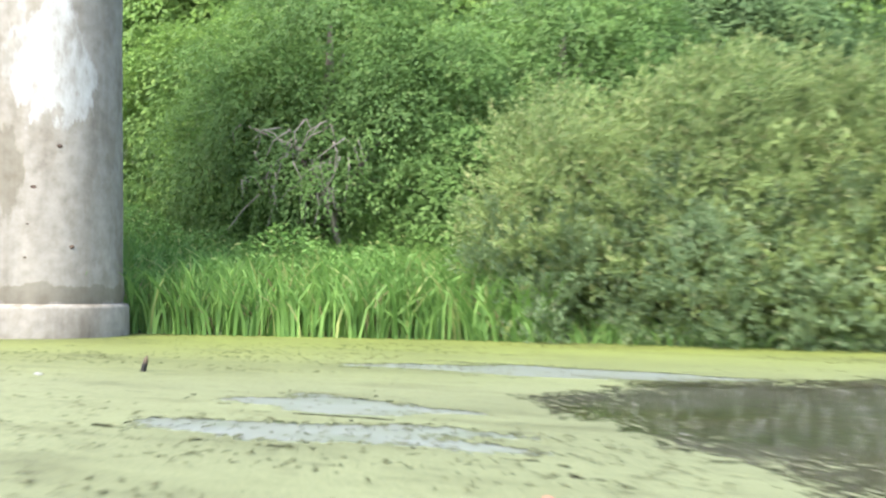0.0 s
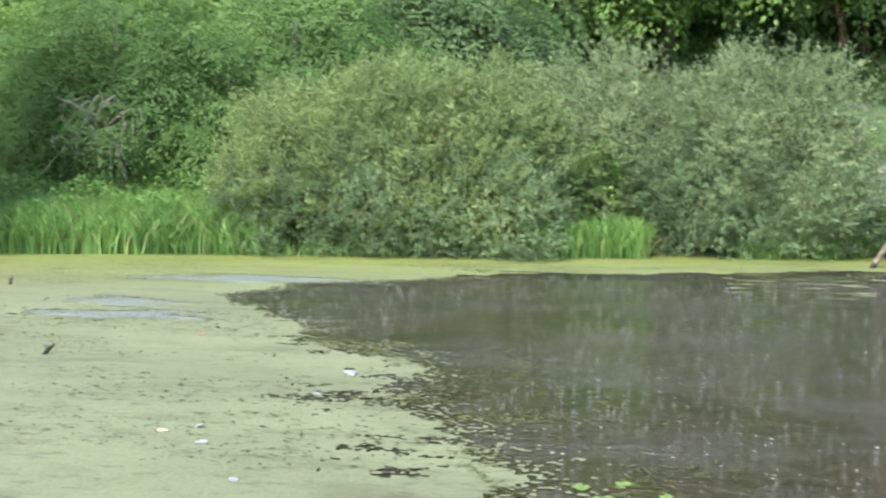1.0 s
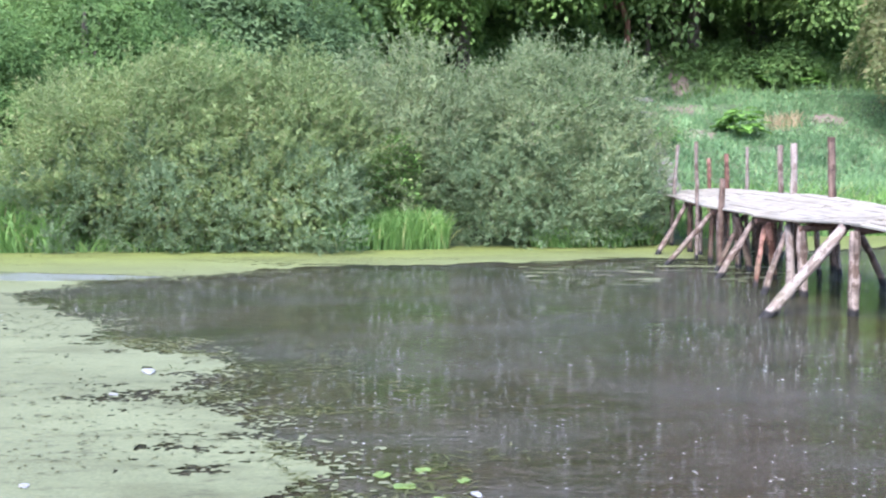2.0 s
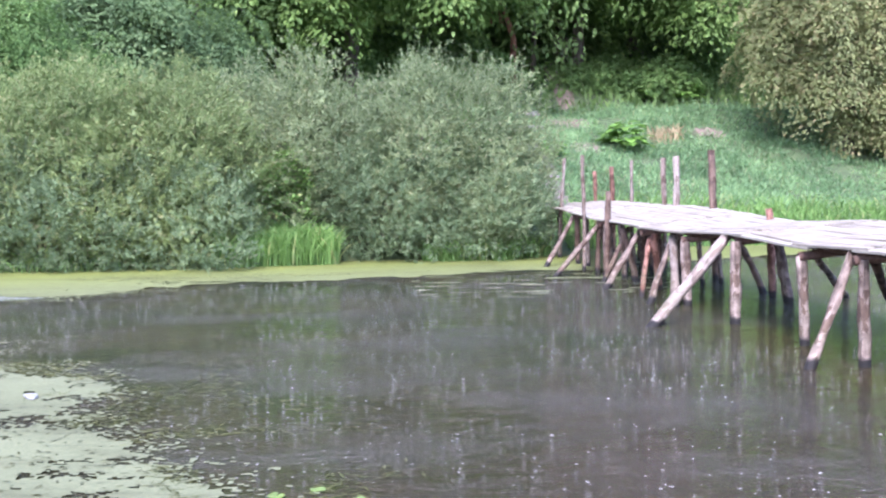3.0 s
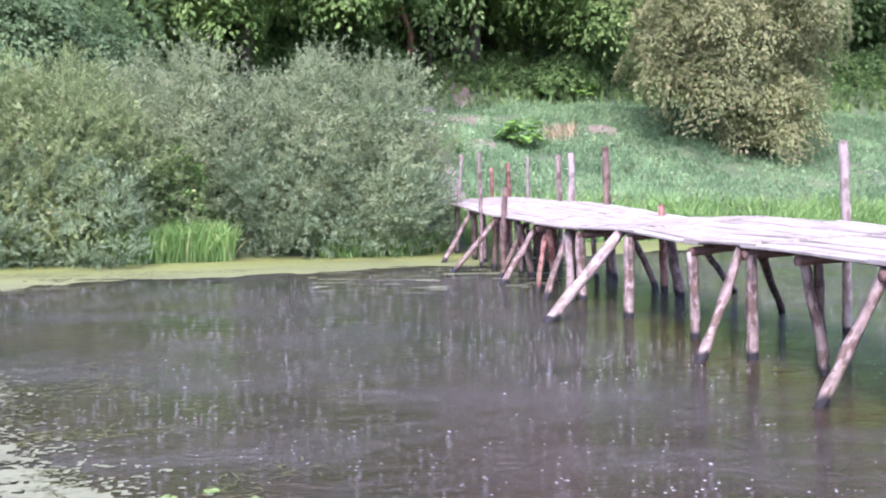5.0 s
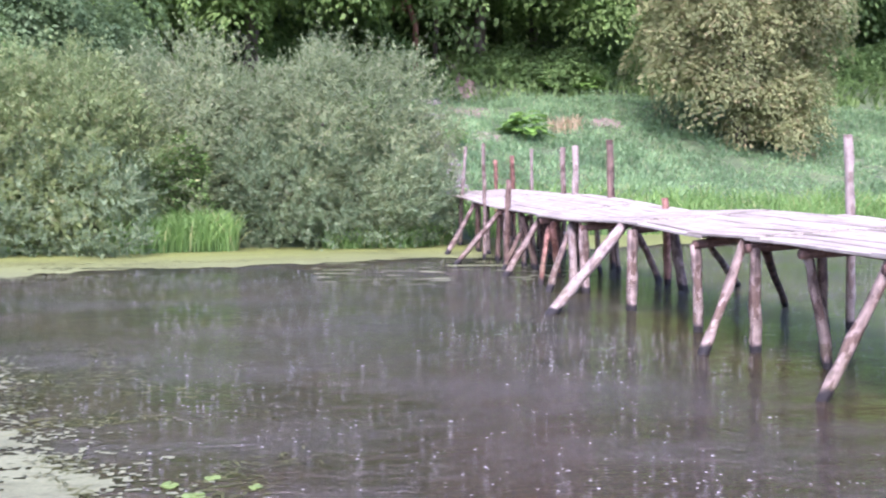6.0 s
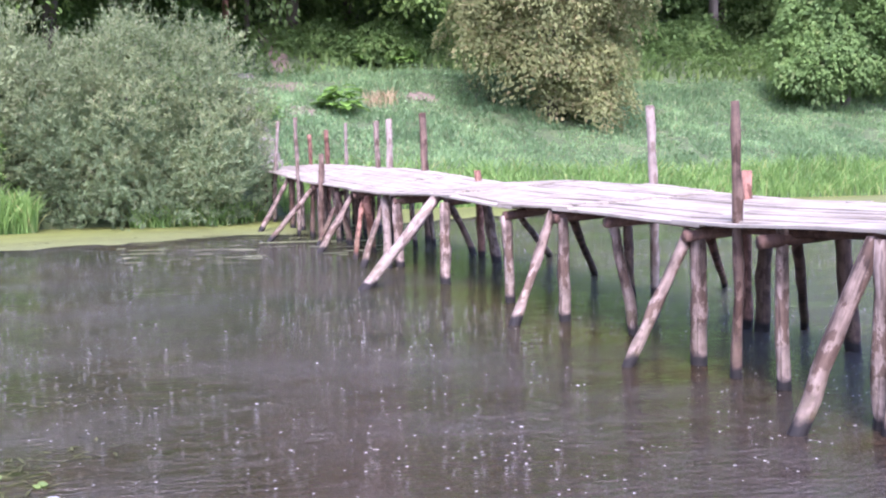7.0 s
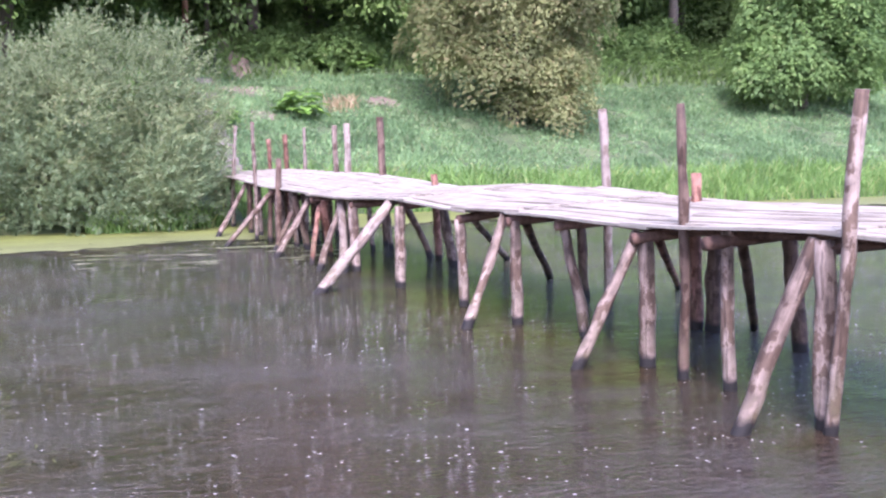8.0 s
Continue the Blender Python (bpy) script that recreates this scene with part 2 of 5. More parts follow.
def duckweed_material():
    m, t, p, out = nodes_of("duckweed")
    tc = t.nodes.new("ShaderNodeTexCoord")
    sep = t.nodes.new("ShaderNodeSeparateXYZ")
    t.links.new(tc.outputs["Object"], sep.inputs[0])
    fine = noise_node(t, 45, 6, 0.7)
    col = ramp_node(t, fine, [(0.3, (0.075, 0.087, 0.038)), (0.55, (0.121, 0.134, 0.067)), (0.8, (0.158, 0.17, 0.092))])
    # fresher, yellower mat where it is packed against the bank
    d = t.nodes.new("ShaderNodeMath")
    d.operation = "MULTIPLY_ADD"
    t.links.new(sep.outputs[0], d.inputs[0])
    d.inputs[1].default_value = -0.28
    t.links.new(sep.outputs[1], d.inputs[2])
    fresh = t.nodes.new("ShaderNodeMapRange")
    t.links.new(d.outputs[0], fresh.inputs[0])
    fresh.inputs[1].default_value, fresh.inputs[2].default_value = 15.5, 20.5
    col = blend(t, fresh.outputs[0], col, blend(t, 1.0, col, (0.92, 1.0, 0.32), "MULTIPLY"))
    dirty = ramp_node(t, noise_node(t, 1.3, 7, 0.7, (0.45, 1.6, 1)), [(0.34, (0.55, 0.53, 0.42)), (0.5, (1, 1, 1))])
    col = blend(t, 0.75, col, dirty, "MULTIPLY")
    specks = ramp_node(t, noise_node(t, 9, 5, 0.7, (0.4, 1.3, 1)), [(0.36, (0.42, 0.4, 0.3)), (0.44, (1, 1, 1)), (0.62, (1, 1, 1)), (0.72, (1.2, 1.15, 1.05))])
    col = blend(t, 0.7, col, specks, "MULTIPLY")
    broad = ramp_node(t, noise_node(t, 0.42, 5, 0.6, (0.7, 1.3, 1)), [(0.35, (0.74, 0.72, 0.68)), (0.6, (1.02, 1.0, 1.0))])
    col = blend(t, 0.9, col, broad, "MULTIPLY")
    t.links.new(col, p.inputs["Base Color"])
    p.inputs["Roughness"].default_value = 0.7
    bump_to(t, p, fine, 0.5, 0.004)
    return m


def film_material():
    m, t, p, out = nodes_of("sky_grey_film")
    f = noise_node(t, 3.0, 6, 0.7, (0.5, 1.5, 1))
    # the sky's pale reflection is put into the film's own colour
    col = ramp_node(t, f, [(0.3, (0.1, 0.115, 0.085)), (0.5, (0.135, 0.145, 0.13)), (0.75, (0.165, 0.175, 0.18))])
    t.links.new(col, p.inputs["Base Color"])
    p.inputs["Roughness"].default_value = 0.35
    return m


def patches(t, places, ragged):
    """One or more ragged stains on an upright face: centre along, centre up, half width, half height of each."""
    tc = t.nodes.new("ShaderNodeTexCoord")
    least = None
    for cx, cz, rx, rz in places:
        mp = t.nodes.new("ShaderNodeMapping")
        mp.inputs["Scale"].default_value = (1 / rx, 0, 1 / rz)
        mp.inputs["Location"].default_value = (-cx / rx, 0, -cz / rz)
        size = t.nodes.new("ShaderNodeVectorMath")
        size.operation = "LENGTH"
        t.links.new(tc.outputs["Object"], mp.inputs[0])
        t.links.new(mp.outputs[0], size.inputs[0])
        if least is None:
            least = size.outputs["Value"]
        else:
            low = t.nodes.new("ShaderNodeMath")
            low.operation = "MINIMUM"
            t.links.new(least, low.inputs[0])
            t.links.new(size.outputs["Value"], low.inputs[1])
            least = low.outputs[0]
    edge = t.nodes.new("ShaderNodeMath")
    edge.operation = "MULTIPLY_ADD"
    t.links.new(noise_node(t, 2.6, 6, 0.65, (1.3, 1.3, 0.5)), edge.inputs[0])
    edge.inputs[1].default_value = ragged
    t.links.new(least, edge.inputs[2])
    third = t.nodes.new("ShaderNodeMath")
    third.operation = "DIVIDE"
    t.links.new(edge.outputs[0], third.inputs[0])
    third.inputs[1].default_value = 3
    return ramp_node(t, third.outputs[0], [((0.9 + ragged * 0.5) / 3, (1, 1, 1)), ((1.05 + ragged * 0.5) / 3, (0, 0, 0))])


def concrete_material():
    m, t, p, out = nodes_of("pier_concrete")
    fine = noise_node(t, 7, 8, 0.6)
    col = ramp_node(t, fine, [(0.3, (0.155, 0.136, 0.114)), (0.55, (0.21, 0.188, 0.163)), (0.8, (0.25, 0.228, 0.2))])
    streak = ramp_node(t, noise_node(t, 0.9, 5, 0.6, (1.8, 1.8, 0.14)), [(0.38, (0.72, 0.68, 0.62)), (0.5, (1, 1, 1)), (0.62, (1.15, 1.14, 1.12))])
    col = blend(t, 0.8, col, streak, "MULTIPLY")
    blotch = ramp_node(t, noise_node(t, 1.7, 7, 0.7, (1, 1, 0.6)), [(0.38, (0.66, 0.61, 0.54)), (0.52, (1, 1, 1))])
    col = blend(t, 0.7, col, blotch, "MULTIPLY")
    # rusty and brown seepage, then lime washed down the face
    col = blend(t, patches(t, [(0.38, 1.9, 0.22, 0.55), (0.6, 4.6, 0.5, 0.7), (1.6, 3.4, 0.4, 0.8), (-0.2, 0.5, 1.6, 0.12)], 2.4), col, blend(t, 0.5, col, (0.085, 0.068, 0.04)))
    col = blend(t, patches(t, [(-0.15, 3.15, 0.5, 0.62), (0.86, 3.4, 0.16, 1.1), (1.15, 1.6, 0.1, 0.75), (0.1, 4.3, 0.25, 0.4), (1.7, 2.4, 0.2, 1.3)], 2.6), col, ramp_node(t, noise_node(t, 4.5, 7, 0.7, (1, 1, 0.4)), [(0.36, (0.2, 0.18, 0.155)), (0.5, (0.3, 0.285, 0.265)), (0.66, (0.4, 0.39, 0.375))]))
    t.links.new(col, p.inputs["Base Color"])
    p.inputs["Roughness"].default_value = 0.9
    bump_to(t, p, fine, 0.5, 0.012)
    return m


WATER, DUCKWEED, FILM, CONCRETE = water_material(), duckweed_material(), film_material(), concrete_material()


# ---------------------------------------------------------------- mesh helpers
def mesh_of(name, verts, faces, material, smooth=False):
    me = bpy.data.meshes.new(name)
    verts, faces = np.asarray(verts, np.float32), np.asarray(faces, np.int32)
    k = faces.shape[1]
    me.vertices.add(len(verts))
    me.vertices.foreach_set("co", verts.ravel())
    me.loops.add(faces.size)
    me.loops.foreach_set("vertex_index", faces.ravel())
    me.polygons.add(len(faces))
    me.polygons.foreach_set("loop_start", np.arange(0, faces.size, k, dtype=np.int32))
    if smooth:
        me.polygons.foreach_set("use_smooth", np.ones(len(faces), bool))
    me.update(calc_edges=True)
    me.materials.append(material)
    return me


def from_bm(name, bm, material, smooth=False):
    me = bpy.data.meshes.new(name)
    bm.to_mesh(me)
    bm.free()
    me.materials.append(material)
    if smooth:
        for f in me.polygons:
            f.use_smooth = True
    return me


def part(name, me, parent, label="", m=None):
    ob = new(name, me)
    ob.parent = parent
    if m is not None:
        ob.matrix_local = m
    if label:
        tagged(ob, label)
    return ob


def empty(name, m, label, category, group=""):
    ob = new(name)
    ob.matrix_world = m
    return tagged(ob, label, category, group)


def unit(v):
    return v / np.maximum(np.linalg.norm(v, axis=-1, keepdims=True), 1e-9)


def leaf_mesh(name, base, way, face, length, width, material):
    """Many single leaves: a folded lozenge each."""
    n = len(base)
    way = unit(way)
    side = unit(np.cross(way, face))
    up = np.cross(side, way)
    length, width = np.reshape(length, (-1, 1)) * np.ones((n, 1)), np.reshape(width, (-1, 1)) * np.ones((n, 1))
    mid = base + way * length * 0.45 + up * width * 0.22
    v = np.stack([base, mid + side * width / 2, base + way * length, mid - side * width / 2], 1).reshape(-1, 3)
    return mesh_of(name, v, np.arange(4 * n).reshape(n, 4), material)


def blade_mesh(name, base, lean, height, width, material, rng):
    """Many grass or reed blades: tapered strips that bend over."""
    n = len(base)
    turn = rng.uniform(0, np.pi, n)
    side = np.stack([np.cos(turn), np.sin(turn), 0 * turn], 1)
    rows = []
    for k, w in ((0.0, 0.8), (0.4, 1.0), (0.75, 0.7), (1.0, 0.08)):
        p = base + np.array([0, 0, 1.0]) * (height * (k - 0.18 * k * k * k))[:, None] + lean * (height * k * k)[:, None]
        rows += [p - side * (width * w / 2)[:, None], p + side * (width * w / 2)[:, None]]
    v = np.stack(rows, 1).reshape(-1, 3)
    f = np.array([[0, 1, 3, 2], [2, 3, 5, 4], [4, 5, 7, 6]])
    faces = (np.arange(n)[:, None, None] * 8 + f[None]).reshape(-1, 4)
    return mesh_of(name, v, faces, material)


def tube(points, radii, sides=9, rough=0.0, seed=0, cap=True):
    """A tapered, slightly knotty round piece through the given points, as a bmesh."""
    rng = random.Random(seed)
    bm = bmesh.new()
    pts = [Vector(p) for p in points]
    rings = []
    for i, (p, r) in enumerate(zip(pts, radii)):
        d = (pts[min(i + 1, len(pts) - 1)] - pts[max(i - 1, 0)]).normalized()
        a = d.orthogonal().normalized() if i == 0 else (a - d * a.dot(d)).normalized()
        b = d.cross(a)
        ring = []
        for k in range(sides):
            q = 2 * math.pi * k / sides
            rr = r * (1 + rng.uniform(-rough, rough))
            ring.append(bm.verts.new(p + (a * math.cos(q) + b * math.sin(q)) * rr))
        rings.append(ring)
    for r0, r1 in zip(rings, rings[1:]):
        for k in range(sides):
            bm.faces.new((r0[k], r0[(k + 1) % sides], r1[(k + 1) % sides], r1[k]))
    if cap:
        bm.faces.new(rings[0][::-1])
        bm.faces.new(rings[-1])
    return bm


# ---------------------------------------------------------------- ground and water
SHORE_X = (-90, -40, -20, -13.8, -11.5, -7.4, -4.2, -2.4, 0.7, 3.4, 5.5, 9, 25, 60, 120)
SHORE_Y = (-6, 6, 13.5, 17.2, 18.6, 19.6, 20.0, 20.9, 21.7, 22.0, 24.2, 25.2, 27.0, 29, 34)


def shore(x):
    return np.interp(x, SHORE_X, SHORE_Y)


def land(x, y):
    """Height of the ground: pond bed, far bank with its slope and wooded hill, near bank."""
    s = y - shore(x)
    left = np.clip((2.5 - x) / 6, 0, 1)
    open_bank = np.interp(s, (-6, -1.2, 0, 0.5, 6, 10.5, 12.5, 30, 60, 300), (-1.6, -0.7, -0.02, 0.2, 2.05, 3.5, 3.7, 12.5, 20, 24))
    low_bank = np.interp(s, (-6, -1.2, 0, 0.5, 5, 12, 30, 60, 300), (-1.6, -0.7, -0.02, 0.15, 0.7, 2.6, 11.5, 20, 24))
    far = open_bank * (1 - left) + low_bank * left
    near = np.interp(y, (-60, -4, 0.2, 1.0, 3.0), (3.0, 1.2, 0.2, -0.05, -1.6))
    z = np.where(y < 6, np.maximum(far, near), far)
    bumps = 0.10 * np.sin(x * 1.7 + 0.6 * y) * np.sin(y * 1.3 - 0.4 * x) + 0.22 * np.sin(x * 0.41 + 2) * np.sin(y * 0.37 + 1)
    return z + bumps * np.clip((np.abs(s) - 0.6) / 5, 0, 1) * (s > 0)


def grid_axis(knots):
    out = [np.arange(a, b, step) for a, b, step in knots]
    return np.concatenate(out + [np.array([knots[-1][1]])])


gx = grid_axis([(-900, -120, 60), (-120, -30, 6), (-30, 40, 0.5), (40, 120, 5), (120, 900, 60)])
gy = grid_axis([(-900, -60, 60), (-60, -4, 4), (-4, 4, 0.5), (4, 16, 2), (16, 48, 0.4), (48, 120, 6), (120, 1500, 80)])
GX, GY = np.meshgrid(gx, gy)
gv = np.stack([GX, GY, land(GX, GY)], -1).reshape(-1, 3)
nx, ny = len(gx), len(gy)
i0 = (np.arange(ny - 1)[:, None] * nx + np.arange(nx - 1)[None]).ravel()
tagged(new("ground", mesh_of("ground", gv, np.stack([i0, i0 + 1, i0 + nx + 1, i0 + nx], 1), SOIL, True)),
       "green and brown pond bank rising to a wooded hillside", "ground", kind="structure")
bm = bmesh.new()
bmesh.ops.create_grid(bm, x_segments=2, y_segments=2, size=1, matrix=Matrix.Translation((0, 12, 0)) @ Matrix.Diagonal((130, 26, 1, 1)))
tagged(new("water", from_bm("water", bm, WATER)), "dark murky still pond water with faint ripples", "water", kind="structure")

OPEN_X = (4.2, 3.5, 2.0, 0.6, -0.9, -2.5, -3.8, -4.9, -5.5, -4.7, -3.75, -3.2, -2.2, -1.96, -1.14, -0.94, -0.65, -0.4, -0.3, -0.2)
OPEN_Y = (19.6, 19.2, 18.4, 18.2, 17.8, 17.1, 16.1, 15.1, 14.0, 12.7, 11.56, 10.3, 9.66, 8.1, 7.2, 6.3, 5.5, 4.4, 2.6, -3.0)


def open_water(x, y):
    """Signed distance to the rim of the open water: positive over the weed mat."""
    px = np.array(OPEN_X + (70, 70, 30, 9, 5.5))
    py = np.array(OPEN_Y + (-3.0, 25.5, 24.6, 22.4, 20.3))
    best, inside = np.full(x.shape, 1e9), np.zeros(x.shape, bool)
    for ax, ay, bx, by in zip(px, py, np.roll(px, -1), np.roll(py, -1)):
        k = np.clip(((x - ax) * (bx - ax) + (y - ay) * (by - ay)) / ((bx - ax) ** 2 + (by - ay) ** 2), 0, 1)
        best = np.minimum(best, np.hypot(x - ax - k * (bx - ax), y - ay - k * (by - ay)))
        cross = ((ay > y) != (by > y)) & (x < (bx - ax) * (y - ay) / np.where(by == ay, 1e-9, by - ay) + ax)
        inside ^= cross
    return np.where(inside, -best, best)


def value_noise(x, y, size, seed):
    """Smooth random field between 0 and 1."""
    r = np.random.RandomState(seed).rand(64, 64)
    u, v = x / size, y / size
    i, j = np.floor(u).astype(int), np.floor(v).astype(int)
    fu, fv = u - i, v - j
    fu, fv = fu * fu * (3 - 2 * fu), fv * fv * (3 - 2 * fv)
    g = lambda a, b: r[a % 64, b % 64]
    return (g(i, j) * (1 - fu) + g(i + 1, j) * fu) * (1 - fv) + (g(i, j + 1) * (1 - fu) + g(i + 1, j + 1) * fu) * fv


def film_amount(x, y):
    """Where the mat thins into the grey film."""
    a = 1 - np.hypot((x + 5.6 - 0.35 * (y - 11.8)) / 1.15, (y - 11.7 + 0.12 * (x + 5.6)) / 0.42)
    b = 1 - np.hypot((x + 6.2) / 0.75, (y - 12.8) / 0.5)
    c = 1 - np.hypot((x + 5.6) / 1.7, (y - 15.7) / 0.45)
    return np.maximum(np.maximum(a, b), c) + 0.9 * (value_noise(x * 0.6, y * 1.6, 0.4, 5) - 0.5)


def sheet(name, x0, x1, y0, y1, cell, keep, z, material, seed):
    xs, ys = np.arange(x0, x1, cell), np.arange(y0, y1, cell)
    X, Y = np.meshgrid(xs, ys)
    rng = np.random.RandomState(seed)
    V = np.stack([X + rng.uniform(-0.3, 0.3, X.shape) * cell, Y + rng.uniform(-0.3, 0.3, X.shape) * cell, np.full(X.shape, z)], -1).reshape(-1, 3)
    n = len(xs)
    q = (np.arange(len(ys) - 1)[:, None] * n + np.arange(n - 1)[None]).ravel()
    cx, cy = (X[:-1, :-1] + cell / 2).ravel(), (Y[:-1, :-1] + cell / 2).ravel()
    q = q[keep(cx, cy)]
    f = np.stack([q, q + 1, q + n + 1, q + n], 1)
    used, inv = np.unique(f, return_inverse=True)
    return mesh_of(name, V[used], inv.reshape(-1, 4), material)


def grain(x, y, seed):
    """A separate random number for each small cell."""
    return np.random.RandomState(seed).rand(len(x))


def rim(x, y):
    """Distance into the mat with its ragged outline."""
    ragged = 1.0 * (value_noise(x, y, 0.9, 1) - 0.5) + 0.6 * (value_noise(x, y, 0.3, 2) - 0.5) + 0.3 * (value_noise(x, y, 0.1, 3) - 0.5)
    return open_water(x, y) + 0.6 * ragged


def weed_bed(x, y):
    return (rim(x, y) > 0.62) & (film_amount(x, y) < -0.2) & (y < shore(x) + 0.5)


def weed_rim(x, y):
    d, g = rim(x, y), grain(x, y, 6)
    bed = (d > -0.02) & ((d <= 0.68) | (film_amount(x, y) >= -0.24))
    torn = value_noise(x * 0.45, y * 1.5, 0.16, 11) * value_noise(x, y, 0.8, 12)
    bed &= g > np.clip((torn - 0.43) * 5, 0, 0.9) * np.clip(1.2 - d, 0, 1)
    bed &= g > np.clip((film_amount(x, y) - 0.0) * 4, 0, 0.97)
    loose = (d > -0.75) & (d <= 0) & (y < 17) & (g < 0.55 * np.exp(d * 4) * (0.3 + 1.4 * value_noise(x * 0.6, y, 0.2, 13)))
    streaks = (value_noise(x * 0.22, y, 0.13, 9) > 0.74) & (value_noise(x, y, 1.2, 10) > 0.5) & (d > -3.2) & (y > 15.2) & (x > 1.2) & (x < 5.2) & (g < 0.8)
    return (bed | loose | streaks) & (y < shore(x) + 0.5)


tagged(new("duckweed", sheet("duckweed", -24, 8, 0.4, 24.5, 0.11, weed_bed, 0.008, DUCKWEED, 3)),
       "pale green duckweed mat floating on the pond", "duckweed", kind="stuff")
tagged(new("duckweed", sheet("duckweed_rim", -9, 5.6, 1.0, 21.6, 0.03, weed_rim, 0.009, DUCKWEED, 4)),
       "loose torn rim of the floating duckweed mat", "duckweed", kind="stuff")
tagged(new("duckweed", sheet("duckweed_far", 5.6, 60, 19.5, 30, 0.1, lambda x, y: (rim(x, y) > 0) & (y < shore(x) + 0.5), 0.0085, DUCKWEED, 4)),
       "yellow-green duckweed along the far bank", "duckweed", kind="stuff")
rng = np.random.RandomState(22)
dx, dy = rng.uniform(-14, 1.5, 40000), rng.uniform(4.5, 19, 40000)
ok = (open_water(dx, dy) > -0.5) & (value_noise(dx * 0.45, dy * 1.3, 0.5, 15) * value_noise(dx, dy, 1.6, 16) + 0.16 * rng.rand(40000) > 0.37)
dx, dy = dx[ok][:5200], dy[ok][:5200]
n = len(dx)
tagged(new("rotting_leaves", leaf_mesh("rotting_leaves", np.stack([dx, dy, np.full(n, 0.014)], 1), np.stack([rng.randn(n), 0.5 * rng.randn(n), 0.04 * rng.rand(n)], 1),
       np.array([0, 0, 1.0]) + 0.1 * rng.randn(n, 3), rng.uniform(0.02, 0.075, n), rng.uniform(0.008, 0.02, n), DEBRIS)),
       "dark rotting leaf bits strewn over the duckweed", "leaf litter", kind="stuff")
tagged(new("sky_film", sheet("sky_film", -9, -3, 10.6, 16.8, 0.06, lambda x, y: (film_amount(x, y) > 0.05) & (open_water(x, y) > -0.15), 0.004, FILM, 5)),
       "bluish grey film between the duckweed, sky reflection in its colour", "pond scum", kind="stuff")

# olive weed strands adrift along the rim of the mat
rng = np.random.RandomState(23)
sx, sy = rng.uniform(-3.2, 1.6, 30000), rng.uniform(4.6, 10.5, 30000)
sd = open_water(sx, sy)
ok = (sd < 0.1) & (sd > -1.5) & (rng.rand(30000) < np.exp(sd * 1.5)) & (value_noise(sx, sy * 1.4, 0.5, 17) > 0.45)
sx, sy = sx[ok][:3600], sy[ok][:3600]
n = len(sx)
tagged(new("weed_strands", leaf_mesh("weed_strands", np.stack([sx, sy, np.full(n, 0.005)], 1), np.stack([rng.randn(n), 0.6 * rng.randn(n), 0.08 * rng.rand(n)], 1),
       np.array([0, 0, 1.0]) + 0.15 * rng.randn(n, 3), rng.uniform(0.04, 0.13, n), rng.uniform(0.008, 0.018, n), STRAND)),
       "olive water weed strands adrift beside the duckweed", "water weed", kind="stuff")

# pale seed fluff scattered over the open water
rng = np.random.RandomState(21)
fx, fy = rng.uniform(-6, 18, 22000), 4.8 + 18 * rng.rand(22000)
ok = (open_water(fx, fy) < -0.05) & (value_noise(fx, fy, 1.6, 14) + 0.3 * rng.rand(22000) > 0.42)
fx, fy = fx[ok][:8500], fy[ok][:8500]
n = len(fx)
drop = np.array([[1, 0, 0], [0, 1, 0], [-1, 0, 0], [0, -1, 0], [0, 0, 0.42]])
fs = rng.uniform(0.0045, 0.0095, (n, 1, 1)) * np.where(rng.rand(n, 1, 1) < 0.05, 1.5, 1.0)
fv = np.stack([fx, fy, np.full(n, 0.002)], 1)[:, None] + drop[None] * fs * np.array([1.2, 1.2, 0.9])
ff = np.array([[0, 1, 4], [1, 2, 4], [2, 3, 4], [3, 0, 4]])
tagged(new("seed_fluff", mesh_of("seed_fluff", fv.reshape(-1, 3), (np.arange(n)[:, None, None] * 5 + ff[None]).reshape(-1, 3), FLECK)),
       "pale fluff and bubbles scattered on dark water", "seed fluff", kind="stuff")


